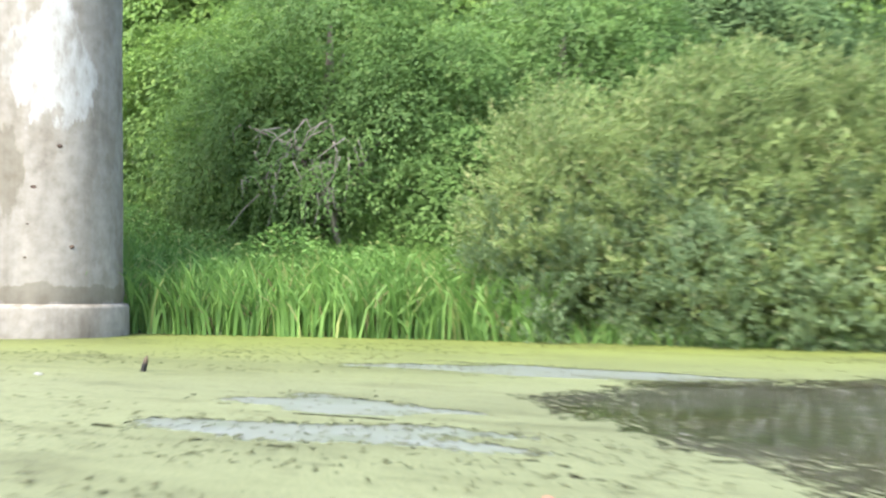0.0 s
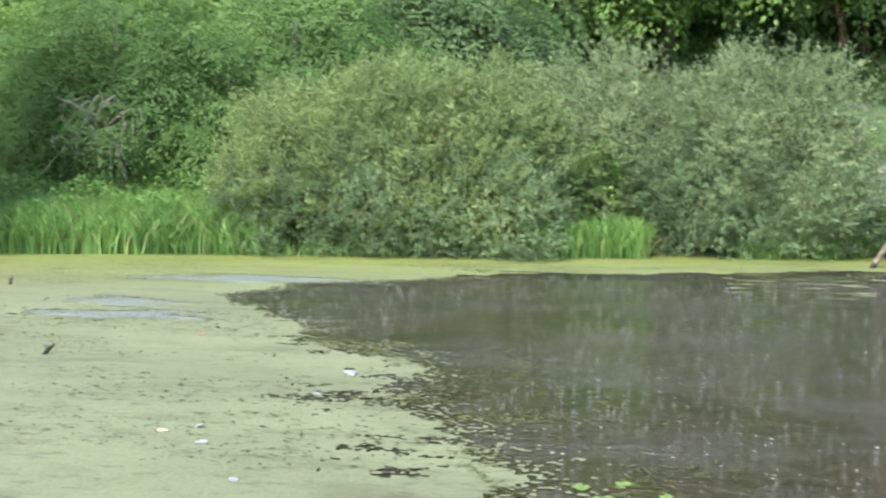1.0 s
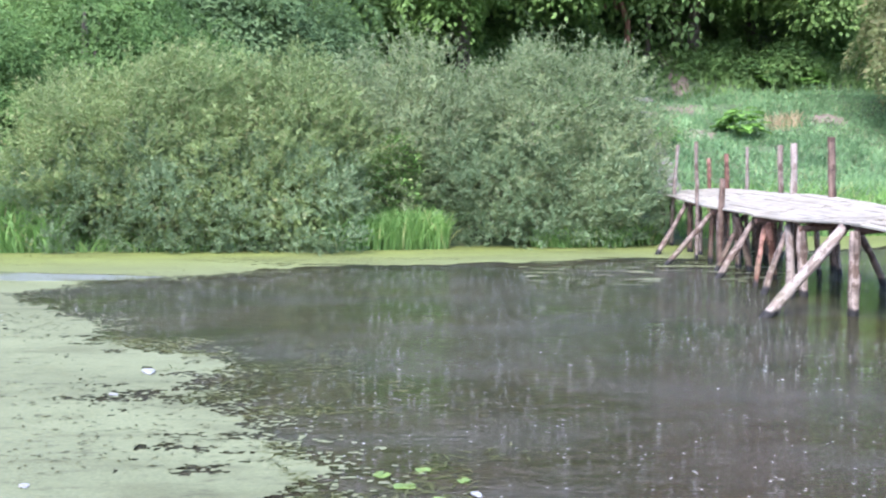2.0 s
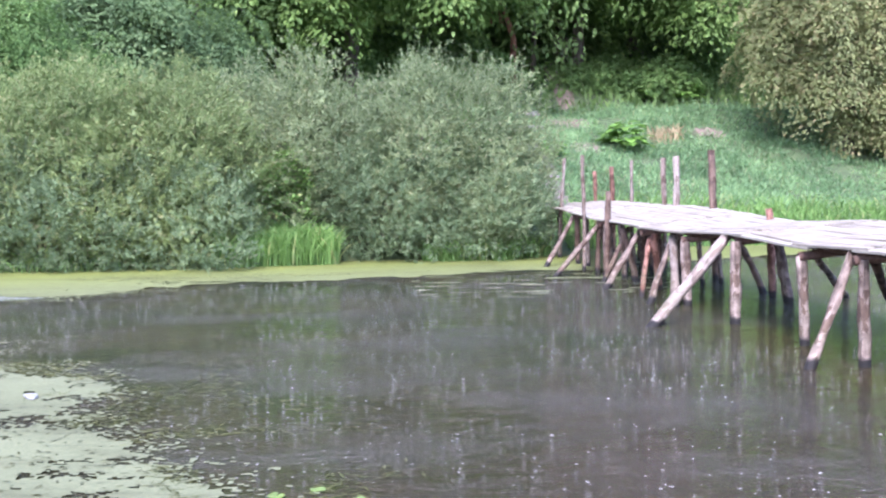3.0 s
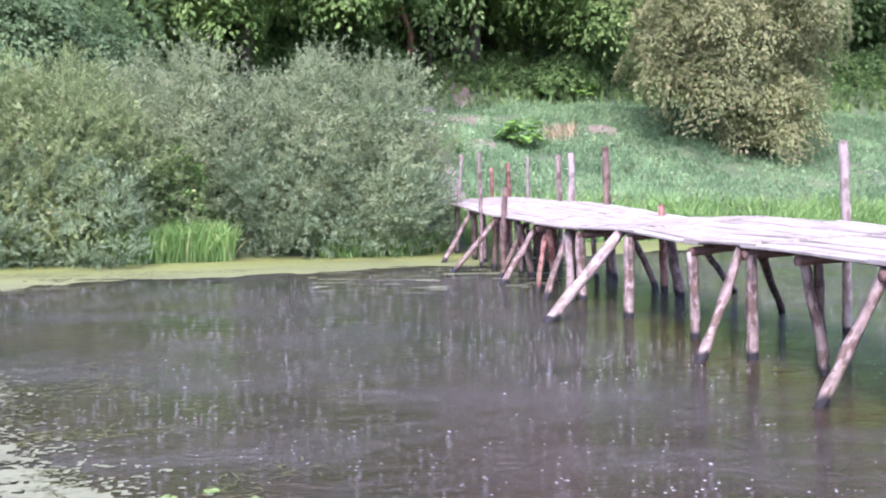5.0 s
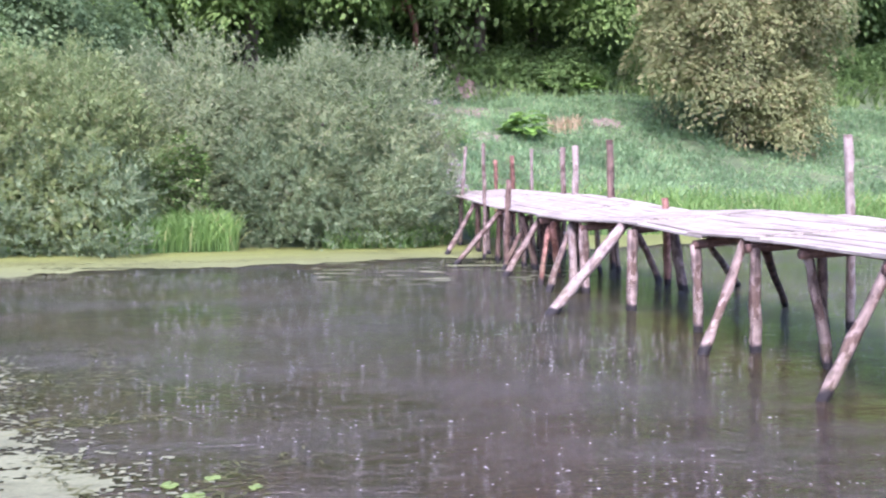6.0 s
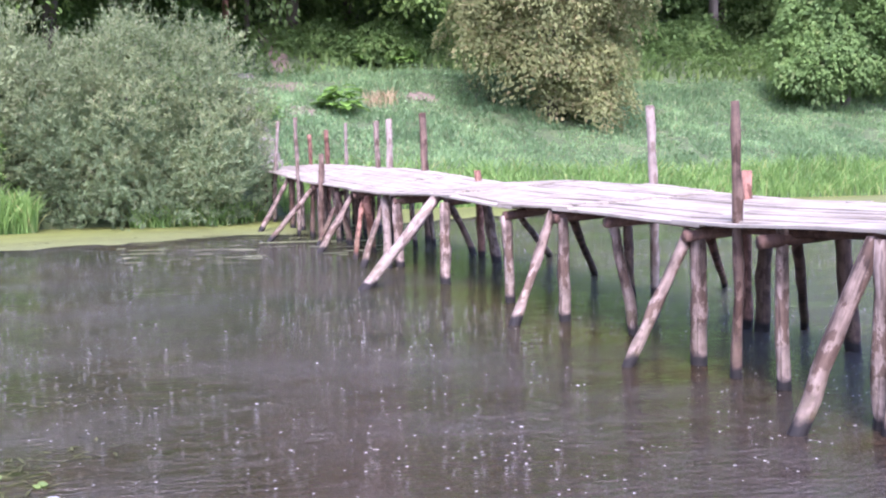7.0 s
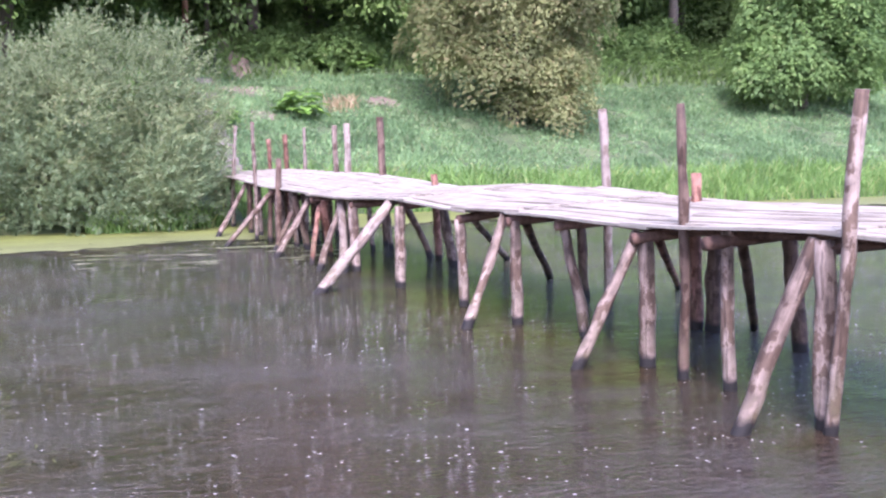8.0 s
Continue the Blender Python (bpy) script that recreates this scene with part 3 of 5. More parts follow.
# ---------------------------------------------------------------- concrete pier
def build_pier(x, y, turn, length, r):
    """A wall-like pier with round ends; its near end stands at x, y and it runs off along its own x."""
    pier = empty("bridge_pier", pose(x, y, 0, 0, 0, turn), "round-ended grey concrete pier with white lime streaks standing in duckweed", "bridge pier")

    def outline(grow):
        rr = r + grow
        right = [(rr * math.cos(a), rr * math.sin(a)) for a in np.linspace(math.pi / 2, 3 * math.pi / 2, 25)]
        flat = [(length * k / 12, -rr) for k in range(1, 12)]
        left = [(length + rr * math.cos(a), rr * math.sin(a)) for a in np.linspace(-math.pi / 2, math.pi / 2, 25)]
        back = [(length * k / 12, rr) for k in range(11, 0, -1)]
        return right + flat + left + back

    def ring_mesh(name, rows, seed):
        bm = bmesh.new()
        rngp = random.Random(seed)
        rings = [[bm.verts.new((px + rngp.uniform(-0.006, 0.006), py + rngp.uniform(-0.006, 0.006), z)) for px, py in outline(g)] for g, z in rows]
        n = len(rings[0])
        for r0, r1 in zip(rings, rings[1:]):
            for k in range(n):
                bm.faces.new((r0[k], r0[(k + 1) % n], r1[(k + 1) % n], r1[k]))
        bm.faces.new(rings[-1])
        bmesh.ops.recalc_face_normals(bm, faces=bm.faces)
        return from_bm(name, bm, CONCRETE, True)

    part("plinth", ring_mesh("plinth", [(0.0, -1.2), (0.0, 0.0), (-0.004, 0.34), (-0.02, 0.38), (-0.10, 0.40)], 1), pier, "pale concrete footing ring")
    part("shaft", ring_mesh("shaft", [(-0.085, 0.39), (-0.07, 0.5)] + [(-0.075 - 0.022 * z, z) for z in np.arange(0.8, 4.9, 0.4)] + [(-0.17, 5.0), (-0.08, 5.04), (-0.08, 5.4)] + [(-0.08 - 0.02 * (z - 5), z) for z in np.arange(5.8, 9.0, 0.5)], 2), pier)
    for k, (u, z) in enumerate(((0.05, 1.30), (0.07, 0.92), (0.0, 1.72), (-0.25, 2.2), (0.75, 1.2), (1.3, 1.9), (-0.4, 1.05))):
        bm = bmesh.new()
        bmesh.ops.create_icosphere(bm, subdivisions=2, radius=0.045, matrix=Matrix.Diagonal((1.2, 0.35, 0.6 + 0.1 * (k % 3), 1)))
        rr = r - 0.085 - 0.022 * z
        py = -math.sqrt(max(rr * rr - min(u, 0) ** 2, 0.01))
        part("tie_hole", from_bm("tie_hole", bm, DARKWOOD, True), pier, "dark pitted tie hole", pose(u, -py, z))
    return pier


build_pier(-12.45, 17.75, 210, 5.0, 1.0)

# ---------------------------------------------------------------- footbridge
bridge = empty("footbridge", pose(5.3, 13, 0), "crooked wooden footbridge of bleached planks on round log legs", "footbridge")
TO_BRIDGE = Matrix.Translation((-5.3, -13, 0))


def line_x(y):
    return 4.90 - 0.02 * y


DECK_Y = (-2, 0.5, 2.0, 3.4, 4.6, 5.4, 6.5, 7.4, 8.6, 9.5, 10.75, 12.5, 14.3, 16.5, 18.9, 21.0, 23.4)
DECK_FRONT = (0.9, 1.05, 1.12, 1.16, 1.17, 1.17, 1.10, 1.06, 1.07, 1.05, 0.99, 1.03, 0.94, 0.92, 0.93, 0.98, 1.0)
DECK_BACK = (0.9, 1.08, 1.15, 1.2, 1.21, 1.21, 1.19, 1.17, 1.13, 1.15, 1.17, 1.15, 1.04, 1.10, 1.13, 1.10, 1.08)


def deck(u, y):
    """Top of the deck, u from 0 at the near rim to 1 at the far rim."""
    return np.interp(y, DECK_Y, DECK_FRONT) * (1 - u) + np.interp(y, DECK_Y, DECK_BACK) * u


def log(name, foot, top, r0, r1, material, seed, label="", bend=0.0, sides=9):
    """A round log from the pond bed to its top; foot is where it meets the water."""
    rngl = random.Random(seed)
    a, b = Vector((*foot, 0.0)), Vector(top)
    d = b - a
    low = a - d * (0.55 / max(d.z, 0.2))
    axis = b - low
    length = axis.length
    steps = 11
    sway, sway2 = rngl.choice((-1, 1)) * bend, rngl.uniform(-0.6, 0.6) * bend
    off = [sway * math.sin(math.pi * 1.2 * i / steps) + rngl.uniform(-0.007, 0.007) for i in range(steps + 1)]
    off2 = [sway2 * math.sin(math.pi * i / steps) + rngl.uniform(-0.007, 0.007) for i in range(steps + 1)]
    pts = [(off[i], off2[i], length * i / steps) for i in range(steps + 1)]
    r0, r1 = r0 * 0.8, r1 * 0.8
    rad = [r0 + (r1 - r0) * i / steps + rngl.uniform(-0.006, 0.006) for i in range(steps + 1)]
    bm = tube(pts, rad, sides, 0.09, seed)
    turn = axis.to_track_quat("Z", "Y").to_matrix().to_4x4()
    return part(name, from_bm(name, bm, material, True), bridge, label, TO_BRIDGE @ Matrix.Translation(low) @ turn)


# rail posts of the near side, standing through the deck
for k, (fx0, fy0, tx, ty, tz, r, mt, lb) in enumerate((
        (4.50, 22.1, 4.51, 21.9, 1.97, 0.050, PEELED, "pale peeled rail post"),
        (4.55, 24.5, 4.55, 24.6, 1.87, 0.055, REDWOOD, "reddish rail post at the bridge end"),
        (4.31, 19.2, 4.31, 19.3, 2.00, 0.045, POST, ""),
        (4.43, 17.9, 4.43, 18.0, 1.40, 0.060, DARKWOOD, "short dark rail post"),
        (4.73, 6.88, 4.75, 6.97, 1.94, 0.048, DARKWOOD, "tall dark rail post"),
        (4.66, 5.26, 4.68, 5.11, 1.96, 0.052, POST, "tall pale rail post"))):
    log("rail_post", (fx0, fy0), (tx, ty, tz), r, r * 0.92, mt, 100 + k, lb, 0.02)
# rail posts of the far side
for k, (bx, by, tz, r, lean, mt) in enumerate((
        (5.85, 24.95, 1.71, 0.06, 0.0, REDWOOD), (5.88, 23.5, 1.81, 0.065, 0.0, REDWOOD), (5.91, 22.1, 1.94, 0.045, -0.05, PEELED),
        (5.95, 20.0, 1.96, 0.06, 0.0, POST), (5.96, 19.3, 1.98, 0.075, -0.04, PEELED), (6.00, 17.55, 2.06, 0.075, -0.08, DARKWOOD),
        (6.01, 15.1, 1.21, 0.07, 0.0, REDWOOD), (6.34, 10.9, 2.02, 0.06, -0.02, PEELED), (6.09, 8.78, 1.39, 0.072, 0.0, REDWOOD))):
    log("rail_post", (bx - lean, by - 0.1), (bx, by, tz), r, r * 0.95, mt, 200 + k, "reddish sawn rail post" if mt is REDWOOD else "", 0.02)
# upright legs: foot, how far along the top sits, radius
for k, (fx0, fy0, tx, ty, r, mt, bend) in enumerate((
        (4.55, 23.2, 4.50, 23.3, 0.07, DARKWOOD, 0.02), (4.52, 20.6, 4.5, 20.6, 0.07, DARKWOOD, 0.02), (4.55, 18.4, 4.56, 18.5, 0.11, POST, 0.0),
        (4.70, 17.2, 4.55, 17.4, 0.07, DARKWOOD, 0.03), (4.72, 16.0, 4.58, 15.8, 0.075, REDWOOD, 0.0), (4.28, 14.0, 4.6, 14.9, 0.075, PEELED, 0.05),
        (4.55, 14.1, 4.55, 14.3, 0.085, POST, 0.01), (4.55, 12.35, 4.55, 12.45, 0.085, POST, 0.01), (4.62, 10.7, 4.62, 10.75, 0.07, POST, 0.03),
        (4.67, 9.49, 4.67, 9.56, 0.07, POST, 0.01), (4.85, 8.6, 4.80, 8.77, 0.06, POST, 0.08), (4.77, 7.37, 4.77, 7.45, 0.085, POST, 0.01))):
    log("leg", (fx0, fy0), (tx, ty, deck(0, ty) - 0.10), r, r * 0.92, mt, 300 + k, "reddish log leg" if mt is REDWOOD else "", bend)
for k, (fx0, fy0, tx, ty, r, mt, bend) in enumerate((
        (4.84, 6.45, 4.84, 6.55, 0.065, POST, 0.01), (4.73, 5.39, 4.74, 5.44, 0.08, POST, 0.0), (4.8, 3.9, 4.8, 3.9, 0.08, POST, 0.02), (4.85, 2.4, 4.85, 2.4, 0.08, POST, 0.02),
        (5.65, 16.7, 5.62, 17.1, 0.055, POST, 0.04), (5.96, 16.8, 5.94, 17.1, 0.045, POST, 0.02), (5.99, 15.4, 5.75, 15.9, 0.065, DARKWOOD, 0.08),
        (5.98, 14.3, 5.9, 14.6, 0.09, POST, 0.01), (6.21, 11.0, 6.15, 11.1, 0.07, DARKWOOD, 0.04), (6.11, 8.47, 6.11, 8.49, 0.085, DARKWOOD, 0.02),
        (6.23, 7.45, 6.2, 7.64, 0.09, DARKWOOD, 0.01), (6.2, 5.6, 6.2, 5.6, 0.08, POST, 0.02))):
    log("leg", (fx0, fy0), (tx, ty, deck(0.85, ty) - 0.10), r, r * 0.92, mt, 340 + k, "", bend)
for k, (fx0, fy0) in enumerate(((5.9, 23.6), (5.85, 21.0), (5.5, 19.2), (5.9, 18.6), (5.1, 18.0), (5.3, 20.2), (6.2, 3.8), (6.2, 2.2))):
    log("leg", (fx0, fy0), (fx0 - 0.04, fy0 + 0.1, deck(0.6, fy0) - 0.10), 0.07, 0.065, DARKWOOD, 380 + k, "dark log leg", 0.03)
for k, (fx0, fy0, r, mt) in enumerate(((4.62, 22.6, 0.06, DARKWOOD), (4.75, 21.6, 0.055, POST), (4.55, 20.0, 0.06, POST), (4.8, 19.6, 0.07, DARKWOOD), (4.5, 18.75, 0.06, DARKWOOD), (4.9, 18.2, 0.055, POST), (4.62, 17.6, 0.06, POST), (5.0, 16.9, 0.06, DARKWOOD), (4.7, 15.2, 0.06, DARKWOOD))):
    log("leg", (fx0, fy0), (fx0 - 0.05 + 0.03 * (k % 3), fy0 + 0.08, deck(0.2, fy0) - 0.08), r, r * 0.9, mt, 460 + k, "", 0.03)
# slanting braces
for k, (fx0, fy0, tx, ty, tz, r, mt) in enumerate((
        (3.80, 20.0, 4.49, 20.7, 0.93, 0.058, POST), (3.64, 18.2, 4.52, 18.85, 0.84, 0.058, POST), (3.98, 16.2, 4.57, 16.5, 0.86, 0.065, POST),
        (4.22, 15.1, 4.56, 16.0, 0.75, 0.05, REDWOOD), (4.11, 14.3, 4.60, 15.0, 0.86, 0.055, POST), (3.54, 12.2, 4.60, 12.85, 0.97, 0.082, PEELED),
        (4.14, 9.45, 4.66, 9.73, 1.0, 0.058, POST), (4.21, 7.48, 4.72, 7.47, 1.0, 0.062, POST), (4.20, 5.45, 4.74, 5.53, 1.1, 0.07, POST))):
    log("brace", (fx0, fy0), (tx, ty, tz), r, r * 0.95, mt, 420 + k, "slanting log brace", 0.012)
for k, (fx0, fy0, tx, ty, tz, r, mt) in enumerate((
        (7.01, 14.8, 4.85, 10.95, 0.86, 0.055, POST), (6.59, 12.6, 4.86, 9.75, 0.93, 0.055, DARKWOOD), (7.5, 11.2, 4.9, 7.5, 0.98, 0.05, REDWOOD),
        (6.56, 8.47, 5.0, 6.6, 1.04, 0.05, DARKWOOD), (4.2, 17.2, 4.75, 17.9, 0.8, 0.05, DARKWOOD))):
    log("brace", (fx0, fy0), (tx, ty, tz), r, r * 0.95, mt, 440 + k, "slanting log brace", 0.012)

BENTS = (0.6, 2.2, 3.8, 5.45, 6.55, 7.45, 8.75, 9.6, 10.75, 12.5, 14.3, 16.2, 18.6, 20.7, 23.2)
# cross beams under the deck, one at each pair of legs, and two long stringers
for k, y in enumerate(BENTS):
    rngb = random.Random(900 + k)
    x0, x1 = line_x(y) - 0.06 - rngb.uniform(0, 0.08), line_x(y) + 1.55
    a, b = Vector((x0, y - 0.03, deck(0, y) - 0.105)), Vector((x1, y + 0.05, deck(1, y) - 0.105))
    bm = tube([(0, 0, 0), (0, 0.01, (b - a).length * 0.5), (0, 0, (b - a).length)], (0.046, 0.044, 0.042), 8, 0.07, 900 + k)
    part("cross_beam", from_bm("cross_beam", bm, BEAM, True), bridge, "", TO_BRIDGE @ Matrix.Translation(a) @ (b - a).to_track_quat("Z", "Y").to_matrix().to_4x4())
for k, u in enumerate((0.1, 0.5, 0.92)):
    pts = [(line_x(y) + 1.5 * u, y, deck(u, y) - 0.055) for y in np.arange(0.4, 23.5, 1.0)]
    part("stringer", from_bm("stringer", tube(pts, [0.032] * len(pts), 7, 0.05, 950 + k), BEAM, True), bridge, "", TO_BRIDGE)

# deck planks, laid along the bridge between the beams
ENDS = (0.5, 2.2, 3.8, 5.45, 7.45, 9.6, 10.75, 12.5, 14.3, 16.3, 18.6, 20.8, 23.5)
for s, (ya, yb) in enumerate(zip(ENDS, ENDS[1:])):
    rngd = random.Random(600 + s)
    cuts, u = [], -0.07
    while u < 1.0:
        w = rngd.uniform(0.045, 0.085)
        cuts.append((u, min(u + w, 1.06)))
        u += w
    for u0, u1 in cuts:
        y0, y1 = ya - rngd.uniform(-0.05, 0.25), yb + rngd.uniform(-0.05, 0.2)
        lift, thick = rngd.uniform(0, 0.015) + 0.012 * (s % 2), 0.026
        bm = bmesh.new()
        rows = []
        for i in range(4):
            y = y0 + (y1 - y0) * i / 3
            xa, xb = line_x(y) + 1.5 * u0 + 0.003 + rngd.uniform(-0.005, 0.005), line_x(y) + 1.5 * u1 - 0.003 + rngd.uniform(-0.005, 0.005)
            za, zb = deck(u0, y) + lift + rngd.uniform(-0.007, 0.007), deck(u1, y) + lift + rngd.uniform(-0.007, 0.007)
            e = 0.005
            rows.append([bm.verts.new(p) for p in ((xa, y, za - thick), (xa, y, za - e), (xa + e, y, za), (xb - e, y, zb), (xb, y, zb - e), (xb, y, zb - thick))])
        for r0, r1 in zip(rows, rows[1:]):
            for i in range(6):
                bm.faces.new((r0[i], r0[(i + 1) % 6], r1[(i + 1) % 6], r1[i]))
        bm.faces.new(rows[0][::-1])
        bm.faces.new(rows[-1])
        bmesh.ops.recalc_face_normals(bm, faces=bm.faces)
        part("plank", from_bm("plank", bm, PLANK), bridge, "", TO_BRIDGE)


# ---------------------------------------------------------------- foliage builders
def blob_points(rng, n, blobs, skin=0.16, low=-0.9, floor=0.02):
    """Points near the skin of a heap of ellipsoids, and the way out at each; none deep inside a neighbour."""
    w = np.array([b[3] * b[5] for b in blobs], float)
    pick = rng.choice(len(blobs), n * 2, p=w / w.sum())
    B = np.array(blobs, float)[pick]
    u = unit(rng.randn(n * 2, 3))
    ok = u[:, 2] > low
    k = 1 - np.abs(rng.randn(n * 2)) * skin + 0.06 * rng.randn(n * 2)
    wob = 1 + 0.16 * np.sin(u[:, 0] * 5 + B[:, 0] * 3) * np.sin(u[:, 1] * 4 + B[:, 1]) + 0.12 * np.sin(u[:, 2] * 7 + B[:, 2] * 5 + u[:, 0] * 6)
    p = B[:, :3] + u * B[:, 3:6] * (k * wob)[:, None]
    for b in np.array(blobs, float):
        ok &= (((p - b[:3]) / (b[3:6] * 0.72)) ** 2).sum(1) > 1
    ok &= p[:, 2] > floor
    return p[ok][:n], u[ok][:n]


def has_gap(p, size, seed):
    """Where the foliage leaves a hollow."""
    a, c = seed * 1.3, seed * 0.7
    q = p / size
    f = (np.sin(q[:, 0] + 1.7 * np.sin(q[:, 2] * 0.8 + a) + a) * np.sin(q[:, 1] * 1.1 + c) * np.sin(q[:, 2] * 1.3 + 1.3 * np.sin(q[:, 0] * 0.7 + c))
         + 0.5 * np.sin(q[:, 0] * 2.3 + c) * np.sin(q[:, 2] * 2.7 + a) * np.sin(q[:, 1] * 2.1))
    return f


def lumpy(blobs, count, seed, small=0.3, large=0.5):
    """Adds lesser lumps to the skin of a heap of ellipsoids."""
    rngs = np.random.RandomState(seed)
    out = list(blobs)
    for k in range(count):
        b = blobs[k % len(blobs)]
        u = unit(rngs.randn(3) * np.array([1, 1, 0.8]))
        s = rngs.uniform(small, large)
        c = np.array(b[:3]) + u * np.array(b[3:6]) * 0.85
        out.append((*c, b[3] * s, b[4] * s, b[5] * s))
    return out


def spaced(p, gap, rng):
    """Picks points that keep about one gap from each other."""
    p = np.asarray(p)
    cell = np.floor(p / gap + rng.rand(3)).astype(int)
    first = np.unique(cell, axis=0, return_index=True)[1]
    return np.sort(first)


def crown_mesh(name, blobs, leaves, bough, leaf, material, seed, droop=0.25, low=-0.9, skin=0.14, gap=0.95):
    """A broad-leaved crown: domed, drooping boughs of leaves on the skin of the blobs, with dark gaps between them."""
    rng = np.random.RandomState(seed)
    c, u = blob_points(rng, 9000, lumpy(blobs, 30, seed), skin, low)
    keep = has_gap(c, 0.33, seed) > -0.45 + 0.2 * rng.randn(len(c))
    c, u = c[keep], u[keep]
    pick = spaced(c, bough * gap, rng)
    c, u = c[pick], u[pick]
    m = len(c)
    axis = unit(u * np.array([0.8, 0.8, 0.45]) + np.array([0, 0, 0.75]) + 0.25 * rng.randn(m, 3))
    span = bough * rng.uniform(0.6, 1.3, m)
    share = span ** 2 / (span ** 2).sum()
    owner = rng.choice(m, leaves, p=share)
    A, U, S = axis[owner], u[owner], span[owner]
    side = unit(np.cross(A, rng.randn(leaves, 3)))
    r = np.sqrt(rng.rand(leaves)) * rng.uniform(0.75, 1.15, leaves)
    # five to seven twigs to a bough: leaves gather along them
    twig = rng.randint(0, 7, leaves)
    tang = unit(np.cross(A, np.stack([np.sin(twig * 2.4 + owner), np.cos(twig * 1.7 + owner * 2.0), 0.3 + 0 * r], 1)))
    side = unit(side * 0.55 + tang * 0.8)
    P = c[owner] + side * (S * r)[:, None] + A * (S * (0.38 * (1 - r * r) - 0.12))[:, None] + rng.randn(leaves, 3) * 0.05 * bough
    P[:, 2] -= 0.28 * S * r * r
    way = side * 0.8 + U * 0.35 + rng.randn(leaves, 3) * 0.35 - np.array([0, 0, 1.0]) * (droop + 0.3 * r)[:, None]
    face = A * 0.9 + side * (0.4 * r)[:, None] + U * 0.4 + rng.randn(leaves, 3) * 0.22
    size = leaf * rng.uniform(0.6, 1.25, leaves)
    # older, larger leaves deeper in the crown
    ci, ui = blob_points(rng, leaves // 4, [(*b[:3], b[3] * 0.8, b[4] * 0.8, b[5] * 0.8) for b in blobs], 0.12, low)
    k = len(ci)
    P, way = np.concatenate([P, ci]), np.concatenate([way, unit(rng.randn(k, 3)) + ui * 0.4])
    face, size = np.concatenate([face, ui + np.array([0, 0, 0.6]) + 0.4 * rng.randn(k, 3)]), np.concatenate([size, leaf * rng.uniform(1.1, 1.7, k)])
    return leaf_mesh(name, P, way, face, size, size * 0.5 * rng.uniform(0.75, 1.2, leaves + k), material)


def willow_mesh(name, blobs, shoots, per, reach, leaf, material, seed):
    """A willow's crown: plumes of fanned, upward wands set with narrow leaves, tufted towards their tips."""
    rng = np.random.RandomState(seed)
    c, u = blob_points(rng, 16000, lumpy(blobs, 64, seed, 0.28, 0.6), 0.09, -0.95, -0.3)
    keep = has_gap(c, 0.27, seed) > -0.5 + 0.2 * rng.randn(len(c))
    c, u = c[keep], u[keep]
    pick = spaced(c, 0.33, rng)
    c, u = c[pick], u[pick]
    m = len(c)
    axis = unit(u * np.array([0.8, 0.8, 0.5]) + np.array([0, 0, 0.9]) + 0.22 * rng.randn(m, 3))
    tall = reach * rng.uniform(0.7, 1.35, m) * (1 + 0.75 * np.clip(u[:, 2], 0, 1) * rng.rand(m))
    own = rng.choice(m, shoots, p=tall / tall.sum())
    aim = unit(axis[own] + rng.randn(shoots, 3) * 0.36)
    span = tall[own] * rng.uniform(0.55, 1.15, shoots) * np.where(rng.rand(shoots) < 0.05, 1.5, 1.0)
    root = c[own] - axis[own] * (tall[own] * 0.45)[:, None] + rng.randn(shoots, 3) * 0.045
    A, S, C, U = (np.repeat(q, per, 0) for q in (aim, span, root, u[own]))
    n = shoots * per
    k = 0.25 + 0.75 * rng.rand(n) ** 0.7
    P = C + A * (S * k)[:, None] + rng.randn(n, 3) * 0.016
    P[:, 2] -= 0.12 * S * k * k
    way = A * 0.85 + unit(rng.randn(n, 3)) * 0.75
    face = U * 0.5 + rng.randn(n, 3) * 0.5 + np.array([0, 0, 0.7])
    return leaf_mesh(name, P, way, face, leaf * rng.uniform(0.6, 1.3, n), leaf * 0.27 * rng.uniform(0.8, 1.3, n), material)


def stems(parent, name, base, tips, r, material, seed):
    rngs = random.Random(seed)
    for tip in tips:
        a, b = Vector(base) + Vector((rngs.uniform(-0.3, 0.3), rngs.uniform(-0.3, 0.3), 0)), Vector(tip)
        mid = a.lerp(b, 0.5) + Vector((rngs.uniform(-0.25, 0.25), rngs.uniform(-0.25, 0.25), 0.25))
        q = [a.lerp(mid, 0.5), mid, mid.lerp(b, 0.5)]
        part(name, from_bm(name, tube([a, *q, b], [r, r * 0.85, r * 0.65, r * 0.45, r * 0.2], 7, 0.08, seed), material, True), parent)


